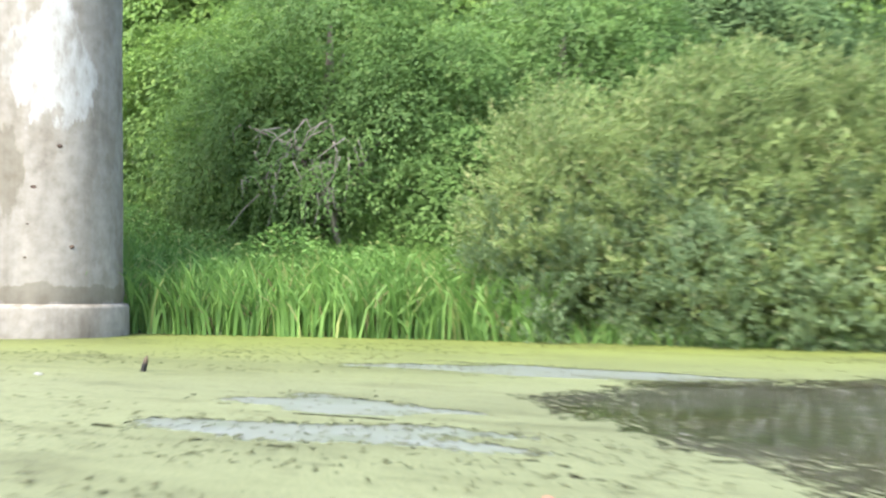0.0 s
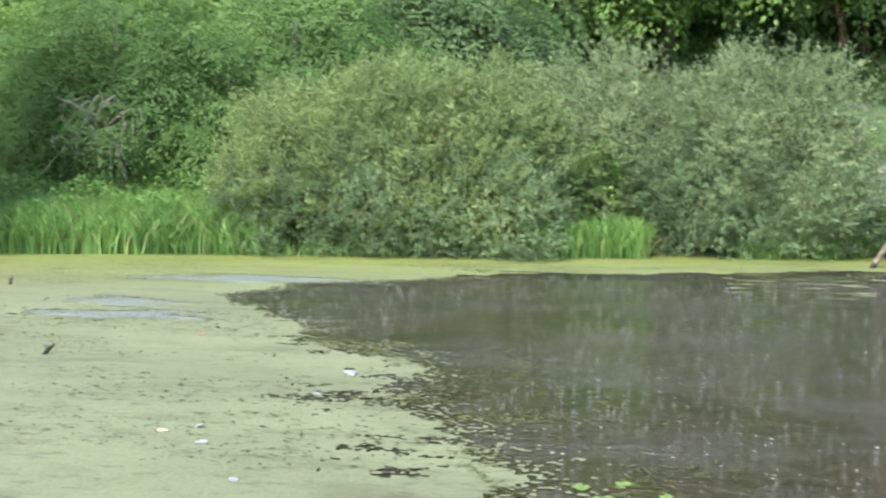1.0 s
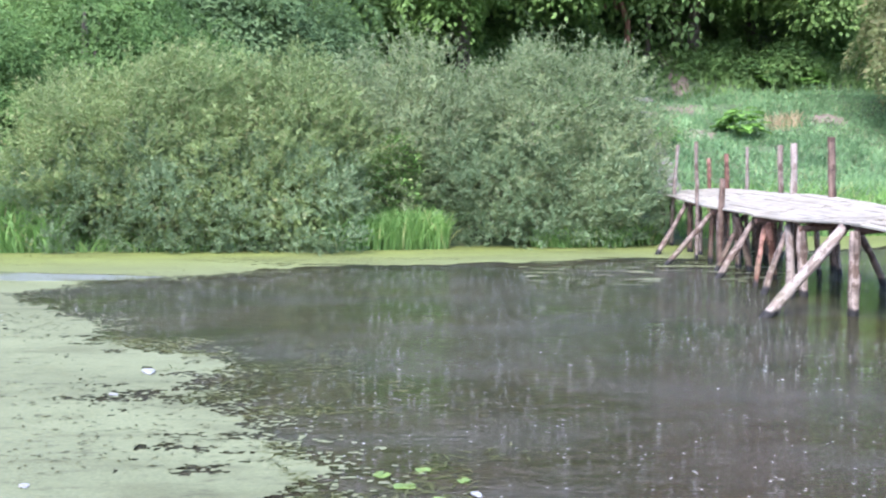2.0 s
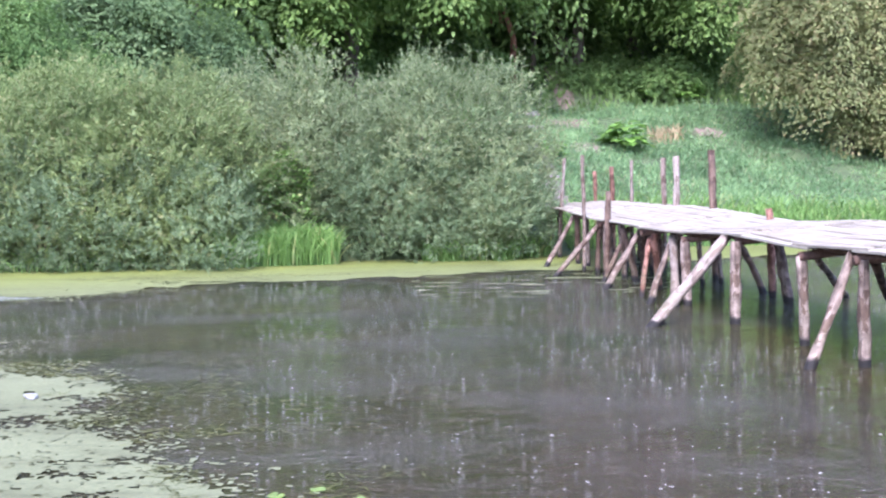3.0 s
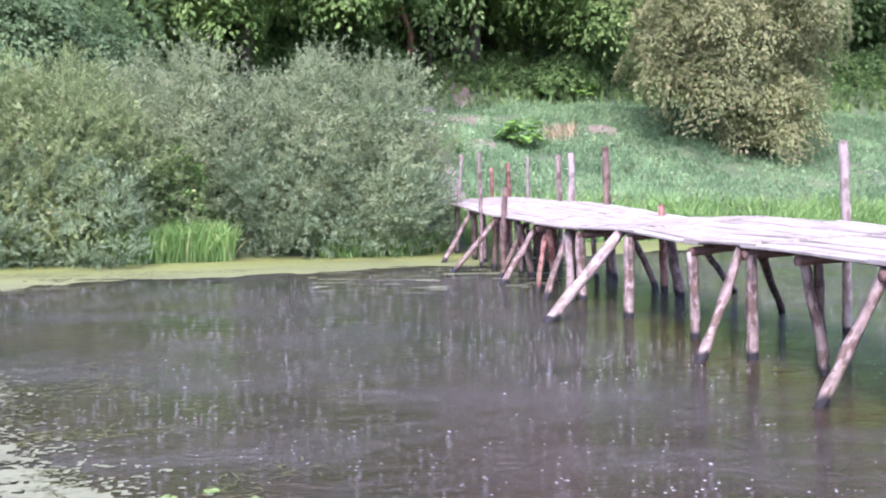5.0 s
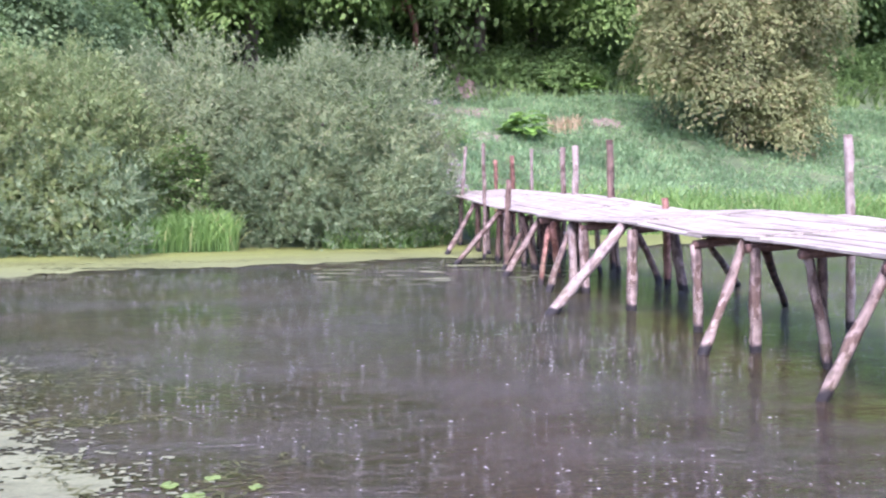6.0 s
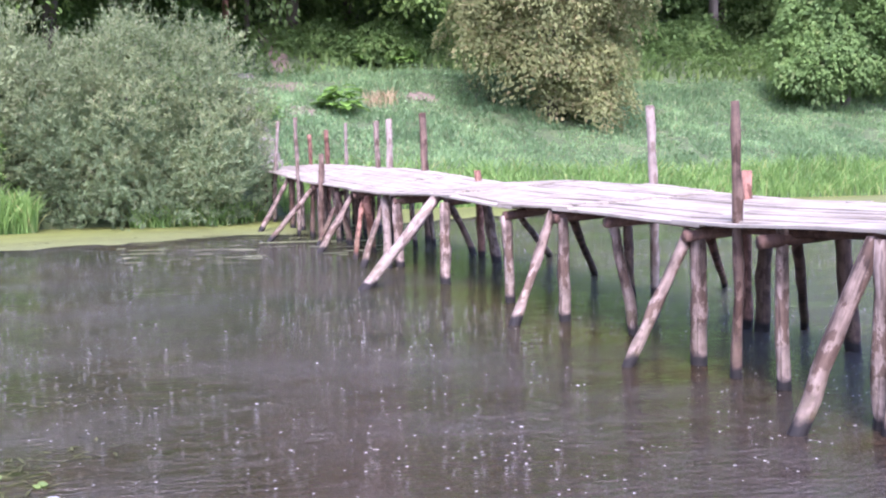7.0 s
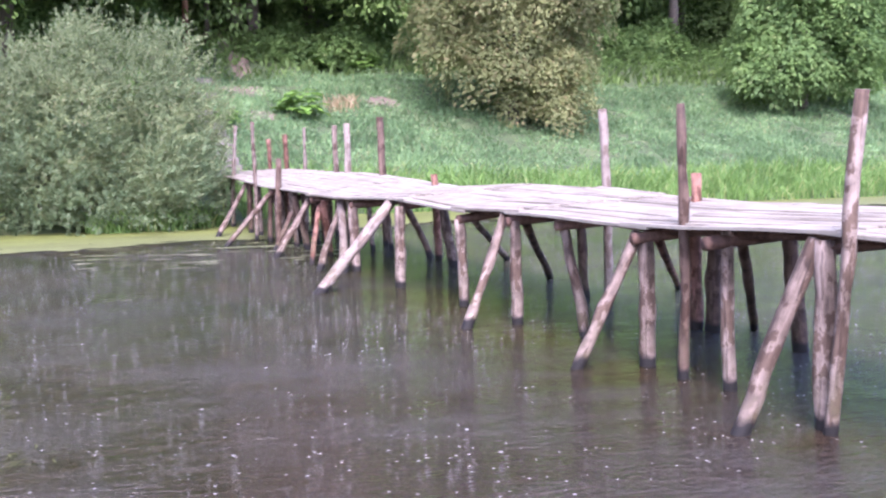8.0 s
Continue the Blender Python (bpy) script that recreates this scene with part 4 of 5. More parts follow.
def willow_bush(x, y, blobs, shoots, material, seed, label, leaf=0.10):
    z = float(land(np.array(x), np.array(y)))
    bush = empty("willow_bush", pose(x, y, z), label, "willow bush")
    tops = (len(blobs) - 1) // 2
    part("crown", willow_mesh("crown", blobs[:tops], int(shoots * 0.68), 14, 0.5, leaf, material, seed), bush)
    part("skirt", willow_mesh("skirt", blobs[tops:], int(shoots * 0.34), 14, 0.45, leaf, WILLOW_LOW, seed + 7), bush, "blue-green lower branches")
    rng = np.random.RandomState(seed + 500)
    inner = [(*b[:3], b[3] * 0.74, b[4] * 0.74, b[5] * 0.8) for b in blobs]
    c, u = blob_points(rng, 15000, inner, 0.12, -0.95, -0.25)
    part("inner_foliage", leaf_mesh("inner_foliage", c, unit(rng.randn(len(c), 3)) + np.array([0, 0, 0.4]), u + 0.5 * rng.randn(len(c), 3), 0.17 * rng.uniform(0.7, 1.3, len(c)), 0.06, material), bush)
    rngs = random.Random(seed)
    stems(bush, "stem", (0, 0, -0.2), [(b[0] * 0.8 + rngs.uniform(-0.4, 0.4), b[1] * 0.8, b[2] + b[5] * 0.5) for b in blobs[:7]], 0.06, BARK, seed)
    return bush


def broad_tree(name, x, y, height, blobs, leaves, bough, leaf, material, seed, label, category, trunk_r=0.16, bark=BARK, low=-0.9, lean=(0, 0)):
    z = float(land(np.array(x), np.array(y)))
    tree = empty(name, pose(x, y, z), label, category)
    top = (lean[0], lean[1], height * 0.8)
    part("trunk", from_bm("trunk", tube([(0, 0, -0.3), (0.03, 0, height * 0.2), (lean[0] * 0.4, lean[1] * 0.4, height * 0.5), top],
                                        [trunk_r * 1.25, trunk_r, trunk_r * 0.75, trunk_r * 0.2], 10, 0.07, seed), bark, True), tree)
    stems(tree, "limb", (lean[0] * 0.2, lean[1] * 0.2, height * 0.25), [(b[0] * 0.85, b[1] * 0.85, b[2]) for b in blobs[:6]], trunk_r * 0.45, bark, seed + 1)
    part("crown", crown_mesh("crown", blobs, leaves, bough, leaf, material, seed, low=low), tree)
    return tree


# ---------------------------------------------------------------- willows on the bank
def hedge_blobs(half, tops, front, seed, skirt_from=None):
    """A row of upright lumps with a skirt of lower ones along the water."""
    rngs = random.Random(seed)
    out, n = [], len(tops)
    for k, top in enumerate(tops):
        x = -half + 0.75 + (2 * half - 1.5) * k / (n - 1)
        out.append((x, rngs.uniform(-0.2, 0.3), top * 0.5, 1.02 * half / n * 1.75, 1.55, top * 0.5))
    left = -half + 0.6 if skirt_from is None else skirt_from
    for k in range(n + 1):
        x = left + (half - 0.6 - left) * k / n
        out.append((x, front + rngs.uniform(-0.15, 0.25), 0.35, 0.85, 1.05, rngs.uniform(0.8, 1.25)))
    return out


willow_bush(-4.75, 21.4, hedge_blobs(2.9, (2.75, 2.95, 3.0, 3.0, 3.15), -0.75, 3), 10800, WILLOW_GOLD, 31,
            "broad yellow-green willow bush overhanging the water's edge", 0.086)
willow_bush(0.75, 23.1, hedge_blobs(3.1, (3.05, 3.05, 2.85, 3.15, 2.7), -0.85, 4, 0.0), 10000, WILLOW_GREY, 32,
            "broad grey-green willow bush beside the footbridge", 0.086)

# ---------------------------------------------------------------- shrubs and trees behind
broad_tree("hawthorn", -11.2, 22.9, 5.2, [(-0.9, 0, 2.6, 1.7, 1.6, 1.7), (1.2, 0.1, 2.4, 1.7, 1.6, 1.6), (0.2, 0.2, 3.7, 1.7, 1.5, 1.3), (2.2, -0.2, 1.4, 1.2, 1.2, 1.0), (-1.8, -0.1, 1.5, 1.2, 1.2, 1.1), (0.3, -0.6, 1.6, 1.5, 1.1, 1.0)],
           66000, 0.50, 0.074, SHRUB, 41, "dense dark green hawthorn behind the reeds", "shrub")
dead = empty("dead_branch", pose(-10.9, 21.2, float(land(np.array(-10.9), np.array(21.2)))), "bare grey dead branches hanging before the hawthorn", "dead branch")
rngt = random.Random(77)
for k in range(46):
    a = Vector((rngt.uniform(-1.1, 0.9), rngt.uniform(-0.1, 0.5), rngt.uniform(1.5, 2.7)))
    tip = a + Vector((rngt.uniform(-0.5, 0.4), rngt.uniform(-0.35, 0.05), rngt.uniform(-0.75, -0.1)))
    mid = a.lerp(tip, 0.5) + Vector((rngt.uniform(-0.1, 0.1), 0, rngt.uniform(0.05, 0.2)))
    part("twig", from_bm("twig", tube([a, mid, tip], (0.014, 0.01, 0.004), 5, 0.1, k), DRY_TWIG, True), dead)
part("bough", from_bm("bough", tube([(0.5, 0.9, -0.2), (0.3, 0.7, 1.2), (0, 0.4, 2.2), (-0.9, 0.2, 2.6)], (0.05, 0.045, 0.035, 0.015), 7, 0.1, 3), DRY_TWIG, True), dead)
broad_tree("elder_shrub", -14.6, 24.6, 4.6, [(0, 0, 2.2, 1.9, 1.6, 1.9), (1.4, 0, 1.4, 1.3, 1.3, 1.2), (-1.3, 0, 1.5, 1.4, 1.3, 1.3)], 21600, 0.59, 0.13, MAPLE, 42, "bright green elder shrub behind the pier", "shrub")
broad_tree("elder_shrub", -8.0, 25.4, 5.0, [(0, 0, 2.5, 2.2, 1.6, 1.9), (1.9, 0.2, 2.0, 1.7, 1.5, 1.6), (-1.5, 0, 1.9, 1.5, 1.3, 1.5), (0.4, 0, 3.6, 1.6, 1.3, 1.2)], 52000, 0.53, 0.085, SHRUB, 43, "dark green shrub between hawthorn and willow", "shrub")
broad_tree("goat_willow", -7.4, 29.0, 8.0, [(0, 0, 3.2, 2.5, 2.0, 2.0), (-2.0, 0.2, 2.8, 1.9, 1.7, 1.7), (2.3, 0, 2.9, 1.9, 1.7, 1.6), (0.3, 0, 5.0, 2.1, 1.6, 1.6), (3.9, 0.2, 2.2, 1.5, 1.3, 1.2)], 56000, 0.69, 0.125, OLIVE, 44, "greyish green goat willow tree", "tree")
broad_tree("maple", -16.2, 28.8, 10.0, [(0, 0, 5.2, 2.8, 2.2, 2.8), (1.8, -0.3, 4.0, 2.0, 1.8, 1.8), (0.8, 0, 7.4, 2.5, 2.0, 2.0), (-2.0, 0, 4.4, 2.0, 1.8, 2.0), (2.6, -0.5, 2.4, 1.6, 1.4, 1.4)], 35000, 0.80, 0.2, MAPLE, 45, "bright green maple tree at the wood's edge", "tree")
broad_tree("maple", -11.6, 30.5, 9.5, [(0, 0, 4.0, 2.5, 2.0, 2.0), (2.2, 0, 4.4, 2.0, 1.7, 1.7), (0.3, 0, 6.2, 2.2, 1.9, 1.8), (-1.8, 0, 3.2, 1.8, 1.6, 1.6)], 30900, 0.80, 0.2, MAPLE, 46, "bright green maple tree at the wood's edge", "tree")
broad_tree("maple", 0.6, 35.2, 11.5, [(0, -1.2, 3.9, 2.7, 2.0, 1.5), (2.6, -1.0, 3.7, 2.0, 1.7, 1.3), (-2.6, -1, 3.6, 2.0, 1.7, 1.4), (0.4, 0, 6.2, 3.0, 2.2, 2.0), (4.3, -0.6, 4.1, 1.6, 1.5, 1.2), (-0.8, -1.6, 2.6, 1.3, 1.1, 0.8)], 35900, 0.85, 0.2, MAPLE, 47, "bright green maple with low hanging boughs", "tree", 0.2)
broad_tree("maple", 8.8, 40.4, 12.0, [(0.6, -1.4, 3.9, 2.6, 1.9, 1.3), (2.8, -1.0, 3.5, 1.8, 1.7, 1.3), (-2.6, -1.2, 3.7, 1.8, 1.6, 1.2), (0.4, 0, 6.2, 2.8, 2.2, 2.0), (4.4, -1.5, 2.6, 1.5, 1.2, 1.1)], 32100, 0.85, 0.2, MAPLE, 48, "green maple tree at the wood's edge", "tree", 0.2)
HIGH_BLOBS = [(-1.6, 0, 7.4, 2.2, 1.8, 1.7), (0, 0.2, 8.4, 2.0, 1.8, 1.8), (-2.6, 0.3, 6.2, 1.3, 1.2, 1.0)]
broad_tree("leaning_tree", 6.15, 38.6, 9.0, HIGH_BLOBS, 9400, 0.80, 0.2, MAPLE, 57, "leaning tree with a bare reddish trunk", "tree", 0.1, RED_BARK, lean=(-2.4, -0.3))
broad_tree("leaning_tree", 7.0, 39.4, 9.0, [(-b[0], b[1], b[2], b[3], b[4], b[5]) for b in HIGH_BLOBS], 9400, 0.80, 0.2, MAPLE, 58, "leaning tree with a thin grey trunk", "tree", 0.08, BARK, lean=(1.6, -0.2))
broad_tree("chestnut", 15.3, 32.6, 9.0, [(0, 0, 4.9, 2.8, 2.2, 2.2), (-2.0, -0.2, 3.3, 1.25, 1.3, 1.4), (1.9, 0, 3.6, 1.2, 1.4, 1.5), (-0.5, -0.7, 2.5, 1.6, 1.3, 1.0), (-1.6, -0.3, 2.2, 0.9, 0.9, 0.7), (1.0, -0.9, 1.5, 1.05, 0.9, 1.0), (1.2, -1.0, 0.6, 0.65, 0.6, 0.75), (0.0, -0.8, 1.25, 0.95, 0.7, 0.8), (-1.0, -0.7, 1.7, 0.9, 0.7, 0.6), (0.4, -0.6, 0.6, 0.6, 0.5, 0.5)],
           70000, 0.7, 0.12, CHESTNUT, 49, "olive chestnut tree with browning leaves on the slope", "chestnut tree", 0.2)
broad_tree("maple", 28.4, 35.0, 9.0, [(0, 0, 2.6, 2.0, 1.8, 1.7), (-1.5, -0.3, 1.5, 1.3, 1.2, 1.1), (0.6, 0, 4.6, 2.3, 2.0, 2.0), (1.7, 0, 2.2, 1.6, 1.5, 1.4)], 37200, 0.53, 0.18, SHRUB, 50, "green maple tree low on the meadow slope", "tree")

# wood's edge: one dense tree in two shapes, repeated along the hill
WOOD_BLOBS = ([(0, 0, 3.4, 2.6, 2.2, 1.8), (1.9, 0, 2.0, 1.9, 1.8, 1.5), (-1.9, 0, 2.3, 2.0, 1.8, 1.6), (0.2, 0, 5.8, 2.6, 2.2, 2.3)],
              [(0, 0, 3.9, 2.8, 2.4, 2.0), (2.2, 0, 2.9, 2.0, 1.8, 1.5), (-2.2, 0, 2.0, 2.0, 1.9, 1.5), (0.2, 0, 6.6, 2.7, 2.3, 2.4), (0.6, -0.3, 1.4, 1.8, 1.6, 1.3)])
kinds = [broad_tree("woodland_tree", 11.5, 43.0, 10, WOOD_BLOBS[0], 8600, 0.8, 0.23, WOODS, 61, "dark green woodland tree on the hillside", "tree", 0.2),
         broad_tree("woodland_tree", 17.5, 43.5, 12, WOOD_BLOBS[1], 9000, 0.85, 0.23, WOODS, 62, "dark green woodland tree on the hillside", "tree", 0.22)]
rngw = random.Random(5)
spots = []
for row, (y0, step) in enumerate(((39.0, 4.2), (44.0, 7.0))):
    x = -27 + row * 1.7
    while x < 56:
        spots.append((x + rngw.uniform(-1, 1), y0 + shore(x) - 22 + rngw.uniform(-1.2, 1.2)))
        x += step * rngw.uniform(0.85, 1.2)
for ob in kinds:
    tagged(ob, group="trees on the hillside")
for k, (x, y) in enumerate(spots):
    if abs(x - 11.5) < 2 and abs(y - 43) < 2 or abs(x - 17.5) < 2 and abs(y - 43.5) < 2:
        continue
    tall = rngw.uniform(0.85, 1.2) * (1.65 if y - shore(x) > 20 else 1.0)
    m = pose(x, y, float(land(np.array(x), np.array(y))) - 0.1, 0, 0, rngw.uniform(0, 360)) @ Matrix.Scale(tall, 4)
    copy_thing(kinds[k % 2], m)
# tall trees added so that boughs out of view shade the meadow's upper edge
OVER_BLOBS = [(0, -2.4, 6.6, 2.6, 1.9, 1.3), (-1.8, -1.2, 7.8, 2.0, 1.8, 1.6), (1.9, -1.0, 7.6, 2.0, 1.8, 1.6), (0, 0, 9.6, 2.6, 2.3, 2.2), (0.4, -0.6, 4.9, 1.6, 1.3, 0.8)]
over = broad_tree("shade_tree", 19.2, 41.6, 12.0, OVER_BLOBS, 15000, 0.7, 0.2, WOODS, 64, "added tall dark tree, its unseen boughs shading the meadow's edge", "tree", 0.2)
tagged(over, group="tall trees at the meadow's edge")
for x, y, turn, size in ((23.4, 42.4, 8, 1.05), (27.8, 43.0, -10, 1.0)):
    copy_thing(over, pose(x, y, float(land(np.array(x), np.array(y))) - 0.1, 0, 0, turn) @ Matrix.Scale(size, 4))


# ---------------------------------------------------------------- reeds, grass and low plants
def reed_bed(label, x0, x1, d0, d1, count, h, w, seed, material=REED, name="reeds", lean=0.28):
    rng = np.random.RandomState(seed)
    x = rng.uniform(x0, x1, count)
    y = shore(x) + rng.uniform(d0, d1, count)
    tall = h * rng.uniform(0.6, 1.2, count) * (0.8 + 0.4 * value_noise(x, y, 0.7, seed))
    base = np.stack([x, y, np.maximum(land(x, y), -0.03) - 0.03], 1)
    bend = rng.randn(count, 3) * np.array([lean, lean, 0])
    return tagged(new(name, blade_mesh(name, base, bend, tall, w * rng.uniform(0.7, 1.3, count), material, rng)), label, name, kind="stuff")


reed_bed("tall bright green reeds along the water's edge", -13.5, -6.8, -0.15, 3.4, 9500, 0.9, 0.038, 71, lean=0.34)
reed_bed("bright green reed clump before the willow", -2.15, 0.1, -0.75, 0.35, 1500, 0.8, 0.034, 72, lean=0.32)
reed_bed("yellow-green reeds at the willow's foot", 1.7, 4.4, -0.6, 0.1, 700, 0.6, 0.026, 73, lean=0.4)
reed_bed("pale green reeds along the meadow shore", 5.0, 40, -0.2, 1.8, 13000, 0.68, 0.026, 74, lean=0.4)
reed_bed("low green sedge fringing the bank", -7.6, -2.0, -0.25, 0.7, 900, 0.35, 0.018, 77, lean=0.6, name="sedge")
reed_bed("dry pale stalks among the reeds", -12.5, -7, 0.0, 1.2, 220, 0.7, 0.03, 75, DRY, "dry_stalks", 0.5)
reed_bed("dry pale stalks on the meadow", 9.5, 10.5, 7.7, 8.4, 110, 0.6, 0.03, 78, DRY, "dry_stalks", 0.3)
reed_bed("dry pale stalks beside the willow", -2.3, -1.5, -0.1, 0.5, 120, 0.6, 0.04, 76, DRY, "dry_stalks", 0.6)


def meadow(label, x0, x1, d0, d1, count, h, w, seed, material=GRASS, name="grass"):
    rng = np.random.RandomState(seed)
    x = rng.uniform(x0, x1, count)
    y = shore(x) + rng.uniform(d0, d1, count)
    keep = value_noise(x, y, 1.1, seed) + 0.5 * value_noise(x, y, 0.35, seed + 1) > 0.42
    x, y = x[keep], y[keep]
    n = len(x)
    base = np.stack([x, y, land(x, y) - 0.02], 1)
    tall = h * rng.uniform(0.5, 1.3, n) * (0.6 + 0.9 * value_noise(x, y, 2.2, seed + 2))
    return tagged(new(name, leaf_mesh(name, base, np.array([0, 0, 1.0]) + rng.randn(n, 3) * 0.45, rng.randn(n, 3), tall, w * rng.uniform(0.6, 1.4, n), material)), label, name, kind="stuff")


meadow("green meadow grass and herbs on the slope", 3.5, 42, 0.4, 13, 120000, 0.2, 0.04, 81)
meadow("low dark undergrowth below the trees", -26, 44, 12.5, 24, 30000, 0.42, 0.12, 82, WOODS, "undergrowth")
meadow("herbs and nettles behind the reeds", -16, 4, 2.0, 8, 22000, 0.7, 0.1, 83, SHRUB, "herbs")


def broad_leaf_mesh(name, base, way, length, width, material):
    """Large burdock leaves: a raised midrib, drooping tip and a rounded outline of eight points each."""
    v, f = [], []
    for p, w, ln, wd in zip(base, unit(way), length, width):
        side = unit(np.cross(w, np.array([0, 0, 1.0])))
        up = np.cross(side, w)
        i = len(v)
        for k, h in ((0.0, 0.12), (0.3, 0.5), (0.65, 0.42), (1.0, 0.03)):
            c = p + w * ln * k - np.array([0, 0, 0.35]) * ln * k * k
            v += [c + side * wd * h + up * 0.1 * wd, c, c - side * wd * h + up * 0.1 * wd]
        for r in range(3):
            j = i + 3 * r
            f += [(j, j + 1, j + 4, j + 3), (j + 1, j + 2, j + 5, j + 4)]
    return mesh_of(name, v, f, material, True)


def leafy_plant(x, y, size, count, seed, label, material=BURDOCK):
    rng = np.random.RandomState(seed)
    z = float(land(np.array(x), np.array(y)))
    plant = empty("burdock", pose(x, y, z), label, "plant")
    a, k = rng.uniform(0, 2 * np.pi, count), rng.rand(count)
    r = size * 0.62 * np.sqrt(k)
    base = np.stack([np.cos(a) * r, np.sin(a) * r, size * (0.18 + 0.85 * (1 - k) * rng.uniform(0.6, 1.1, count))], 1)
    way = np.stack([np.cos(a), np.sin(a), rng.uniform(-0.1, 0.55, count)], 1)
    part("leaves", broad_leaf_mesh("leaves", base, way, size * 0.55 * rng.uniform(0.6, 1.2, count), size * 0.4 * rng.uniform(0.7, 1.2, count), material), plant)
    for q in base[:9]:
        part("stalk", from_bm("stalk", tube([(0, 0, -0.1), (q[0] * 0.5, q[1] * 0.5, q[2] * 0.7), tuple(q)], (0.02, 0.016, 0.01), 6), BURDOCK, True), plant)
    return plant


leafy_plant(8.34, 31.9, 0.78, 75, 91, "bright green burdock on the slope")
leafy_plant(5.87, 30.1, 0.5, 40, 92, "bright green burdock beside the steps")
leafy_plant(10.6, 39.0, 0.6, 45, 93, "bright green burdock below the trees")
leafy_plant(12.4, 38.6, 0.65, 45, 94, "bright green burdock below the trees")
low_bush = broad_tree("low_shrub", 11.6, 39.3, 1.5, [(0, 0, 0.5, 1.2, 0.7, 0.55), (0.9, 0.1, 0.4, 0.8, 0.6, 0.45), (-0.9, 0, 0.4, 0.9, 0.6, 0.5), (0.3, 0, 0.95, 0.6, 0.5, 0.45)], 4200, 0.3, 0.17, SHRUB, 66, "leafy green shrub below the wood", "shrub", 0.04)
tagged(low_bush, group="shrubs below the wood")
for k, x in enumerate((2.0, 4.4, 9.6, 13.6, 19.0, 23.0, 26.6)):
    y = float(shore(x)) + 14.3 + rngw.uniform(-0.3, 1.6)
    copy_thing(low_bush, pose(x, y, float(land(np.array(x), np.array(y))) - 0.05, 0, 0, rngw.uniform(-40, 40)) @ Matrix.Scale(rngw.uniform(0.6, 1.2), 4))


def herb_patch(label, x0, x1, d0, d1, count, height, leaf, material, seed, name="herbs"):
    """Leaves on unseen thin stalks, from the ground up to a bumpy top."""
    rng = np.random.RandomState(seed)
    x = rng.uniform(x0, x1, count)
    y = shore(x) + rng.uniform(d0, d1, count)
    top = height * (0.45 + 0.9 * value_noise(x, y, 0.8, seed))
    z = land(x, y) + top * np.sqrt(rng.rand(count))
    turn = rng.uniform(0, 2 * np.pi, count)
    way = np.stack([np.cos(turn), np.sin(turn), rng.uniform(-0.4, 0.8, count)], 1)
    return tagged(new(name, leaf_mesh(name, np.stack([x, y, z], 1), way, np.array([0, 0, 1.0]) + 0.5 * rng.randn(count, 3), leaf * rng.uniform(0.6, 1.3, count), leaf * 0.45 * rng.uniform(0.7, 1.2, count), material)), label, name, kind="stuff")


herb_patch("bright nettles and herbs among the reeds", -14, -6.6, 0.6, 4.0, 13000, 0.95, 0.10, REED, 84)
herb_patch("bright green herbs between the willows", -1.9, -0.4, 0.0, 0.7, 2400, 1.75, 0.1, REED, 85)
herb_patch("nettles and saplings below the trees", 1.5, 40, 13.2, 18, 22000, 0.9, 0.17, SHRUB, 87, "undergrowth")
herb_patch("broad-leaved weeds on the meadow slope", 4.5, 36, 0.8, 12, 16000, 0.3, 0.11, GRASS, 86, "weeds")

# bare trodden patches on the slope
for k, (x, y, rx, ry) in enumerate(((7.26, 35.1, 0.85, 0.9), (7.12, 31.7, 0.55, 0.7), (7.95, 39.6, 0.42, 1.9), (11.4, 33.6, 0.6, 0.4))):
    rngb = random.Random(k)
    bm = bmesh.new()
    rings = []
    for q in (1.0, 0.7, 0.35):
        rings.append([(x + math.cos(a) * rx * q * rngb.uniform(0.8, 1.15), y + math.sin(a) * ry * q * rngb.uniform(0.8, 1.15)) for a in np.linspace(0, 2 * math.pi, 19)[:-1]])
    vs = [[bm.verts.new((px, py, float(land(np.array(px), np.array(py))) + (0.0, 0.07, 0.08)[i])) for px, py in ring] for i, ring in enumerate(rings)]
    for r0, r1 in zip(vs, vs[1:]):
        for i in range(18):
            bm.faces.new((r0[i], r0[(i + 1) % 18], r1[(i + 1) % 18], r1[i]))
    bm.faces.new(vs[-1])
    tagged(new("bare_earth", from_bm("bare_earth", bm, BARE, True)), "bare pinkish brown trodden earth on the slope", "bare earth", kind="stuff")

# stone steps from the bridge up the bank
STEPS = [(5.0 + 0.02 * k, 25.6 + 0.43 * k) for k in range(13)] + [(5.75, 33.4), (6.1, 36.0), (6.15, 36.45)]
for k, (x, y) in enumerate(STEPS):
    z = float(land(np.array(x), np.array(y)))
    bm = bmesh.new()
    bmesh.ops.create_cube(bm, size=1, matrix=Matrix.Diagonal((0.95, 0.46, 0.2, 1)))
    bmesh.ops.bevel(bm, geom=bm.edges[:], offset=0.015, segments=1, affect="EDGES")
    st = new("stone_step", from_bm("stone_step", bm, STONE))
    st.matrix_world = pose(x, y, z + 0.02, 0, 0, -6 + 3 * (k % 3))
    tagged(st, "grey worn concrete step set in the bank", "step", "steps up the bank")

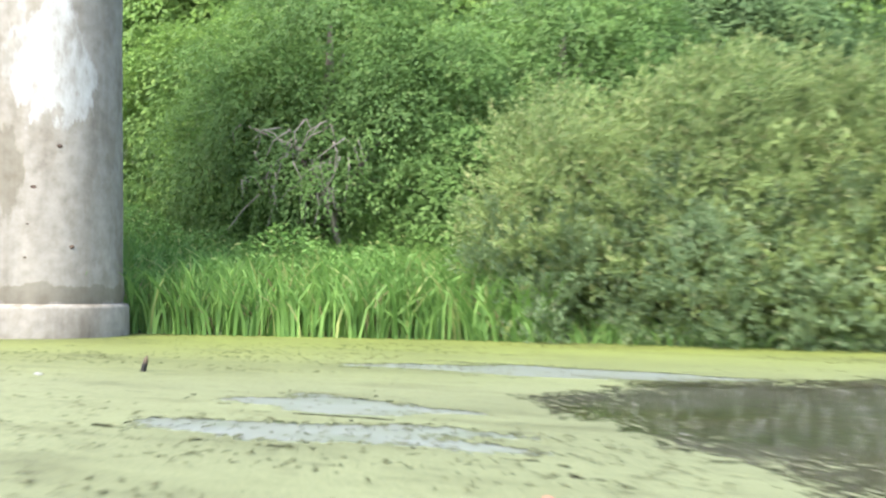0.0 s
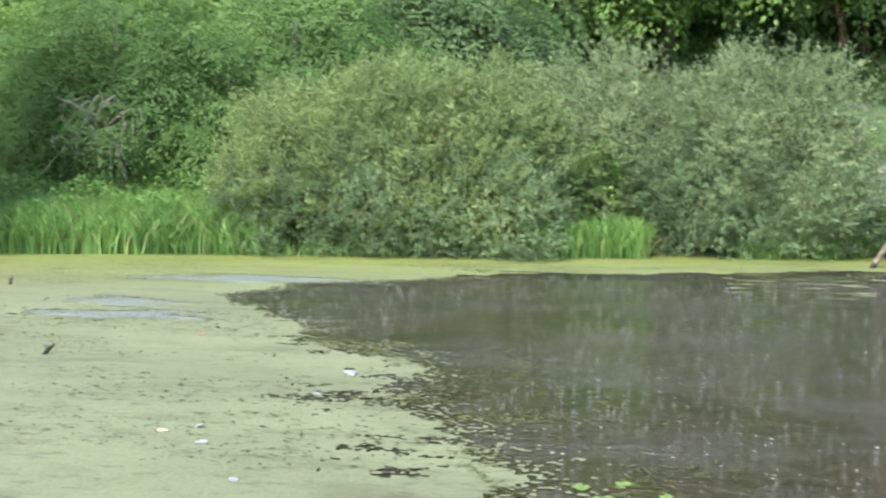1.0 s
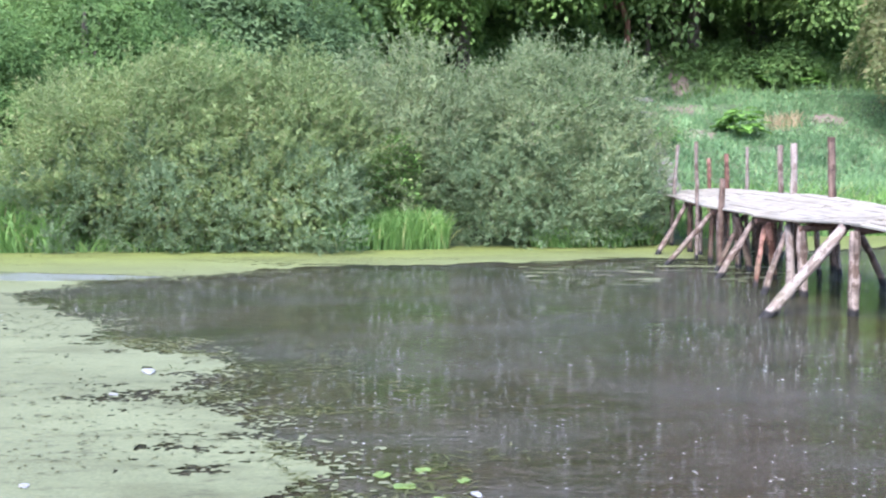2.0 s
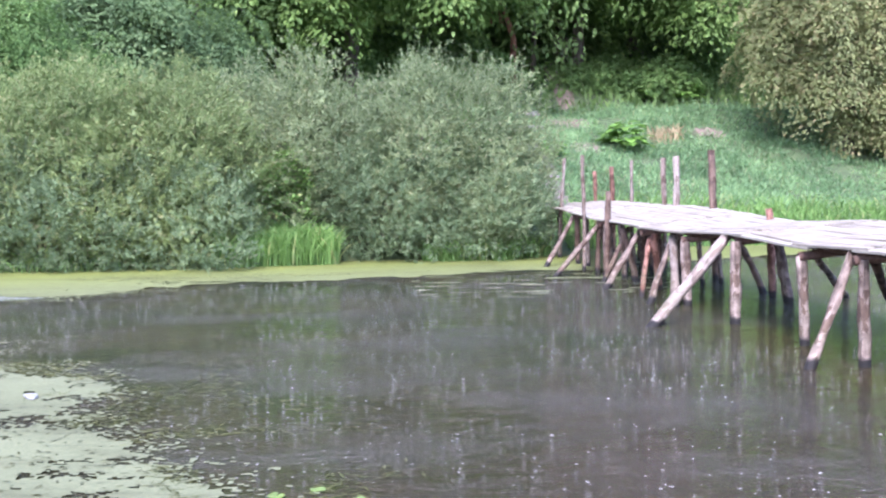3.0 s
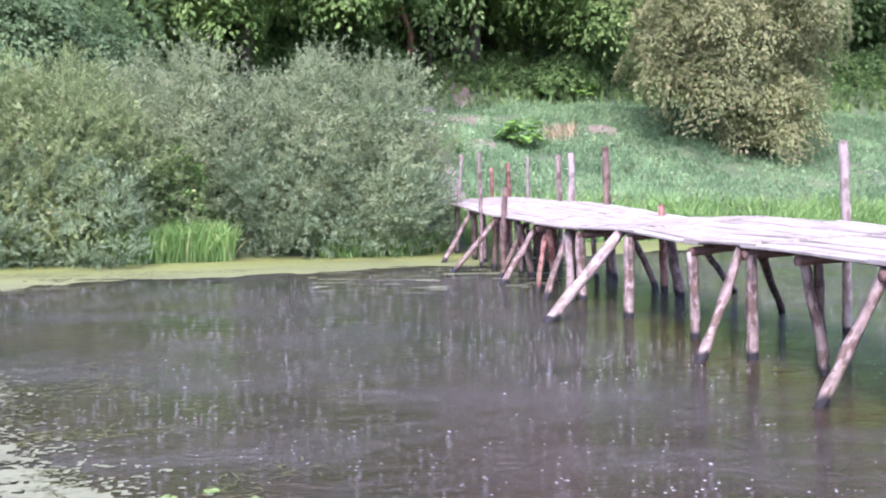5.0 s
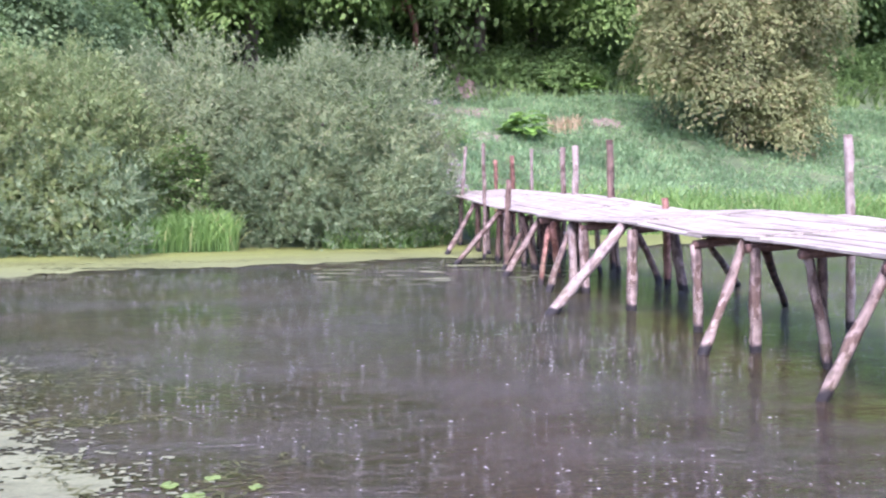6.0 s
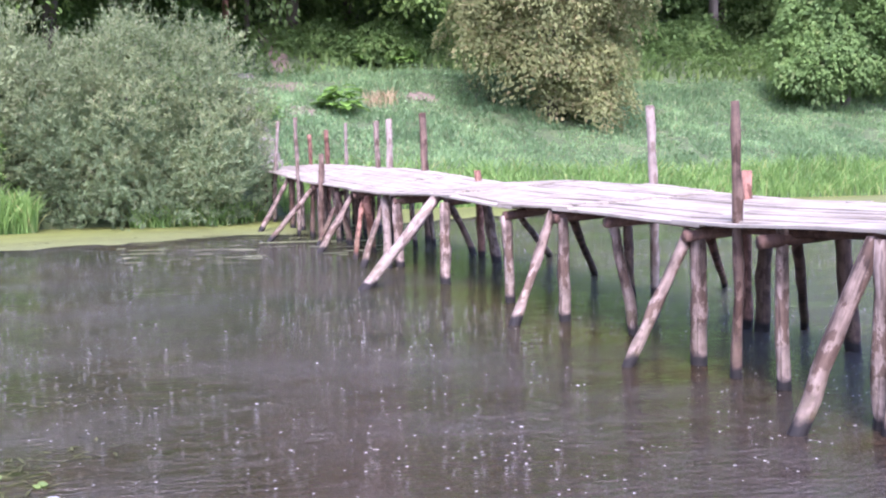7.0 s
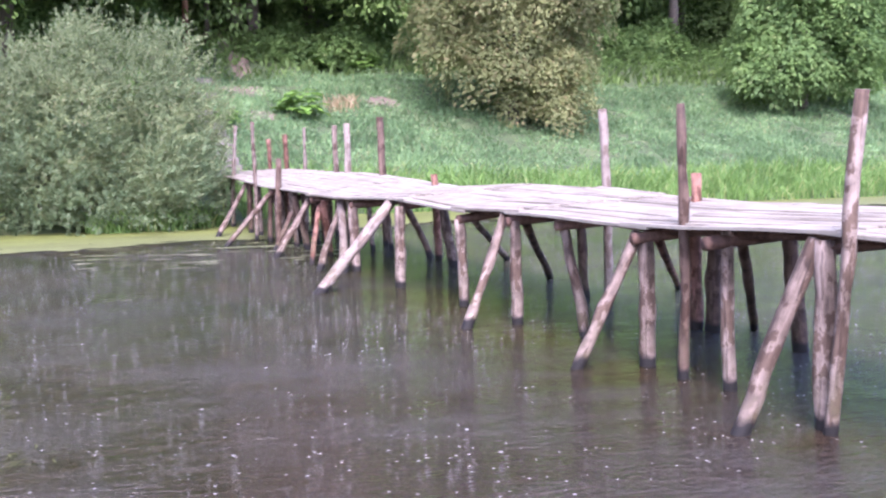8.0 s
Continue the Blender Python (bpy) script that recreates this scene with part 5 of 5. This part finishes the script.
# ---------------------------------------------------------------- afloat: litter, pads, sticks
def scrap(name, x, y, size, material, seed, label, category):
    rngs = random.Random(seed)
    bm = bmesh.new()
    bmesh.ops.create_icosphere(bm, subdivisions=2, radius=1)
    for v in bm.verts:
        v.co *= rngs.uniform(0.75, 1.2)
    size *= 0.62
    bmesh.ops.scale(bm, vec=(size, size * 0.6, size * 0.22), verts=bm.verts)
    ob = new(name, from_bm(name, bm, material))
    ob.matrix_world = pose(x, y, 0.01 + size * 0.1, rngs.uniform(-8, 8), rngs.uniform(-8, 8), rngs.uniform(0, 180))
    return tagged(ob, label, category)


for k, (x, y, s) in enumerate(((-2.31, 8.78, 0.14), (-2.35, 7.95, 0.06), (-2.81, 6.83, 0.07), (-2.64, 6.43, 0.075), (-2.16, 5.7, 0.07), (0.18, 5.6, 0.06), (-6.27, 9.69, 0.08), (-9.94, 13.0, 0.09), (-8.99, 13.5, 0.07))):
    scrap("plastic_scrap", x, y, s, LITTER_WHITE, 500 + k, "crumpled white plastic scrap floating among duckweed", "litter")
scrap("red_scrap", -4.27, 10.48, 0.06, LITTER_RED, 520, "faded red plastic scrap floating among duckweed", "litter")
scrap("orange_scrap", -2.99, 6.66, 0.07, LITTER_ORANGE, 521, "faded orange scrap floating among duckweed", "litter")
for k, (x, y, h, lean) in enumerate(((-5.2, 9.1, 0.10, 0.08), (-8.5, 14.1, 0.13, 0.02), (-7.0, 9.0, 0.08, -0.03), (-10.2, 13.1, 0.06, 0.05))):
    st = new("stick", from_bm("stick", tube([(0, 0, -0.3), (lean * 0.3, 0, 0), (lean, 0.02, h * 0.7), (lean * 1.4, 0.02, h)], (0.015, 0.022, 0.02, 0.008), 7, 0.12, k), DARKWOOD, True))
    st.matrix_world = pose(x, y, 0)
    tagged(st, "dark broken stick poking up through duckweed", "stick")
for k, (x, y, r) in enumerate(((-0.19, 5.74, 0.06), (-0.32, 5.95, 0.055), (-0.1, 6.05, 0.045), (0.0, 5.5, 0.055), (0.12, 5.85, 0.04))):
    bm = bmesh.new()
    c = bm.verts.new((0, 0, 0.004))
    ring = [bm.verts.new((math.cos(a) * r, math.sin(a) * r * 0.9, 0.006 + 0.004 * math.sin(3 * a))) for a in np.linspace(0.2, 2 * math.pi - 0.1, 22)]
    for p, q in zip(ring, ring[1:]):
        bm.faces.new((c, p, q))
    low = bmesh.ops.extrude_face_region(bm, geom=bm.faces[:])
    bmesh.ops.translate(bm, vec=(0, 0, -0.004), verts=[v for v in low["geom"] if isinstance(v, bmesh.types.BMVert)])
    pad = new("lily_pad", from_bm("lily_pad", bm, PAD))
    pad.matrix_world = pose(x, y, 0.008, 0, 0, 70 * k)
    tagged(pad, "yellow-green lily pad floating on dark water", "lily pad", "lily pads")
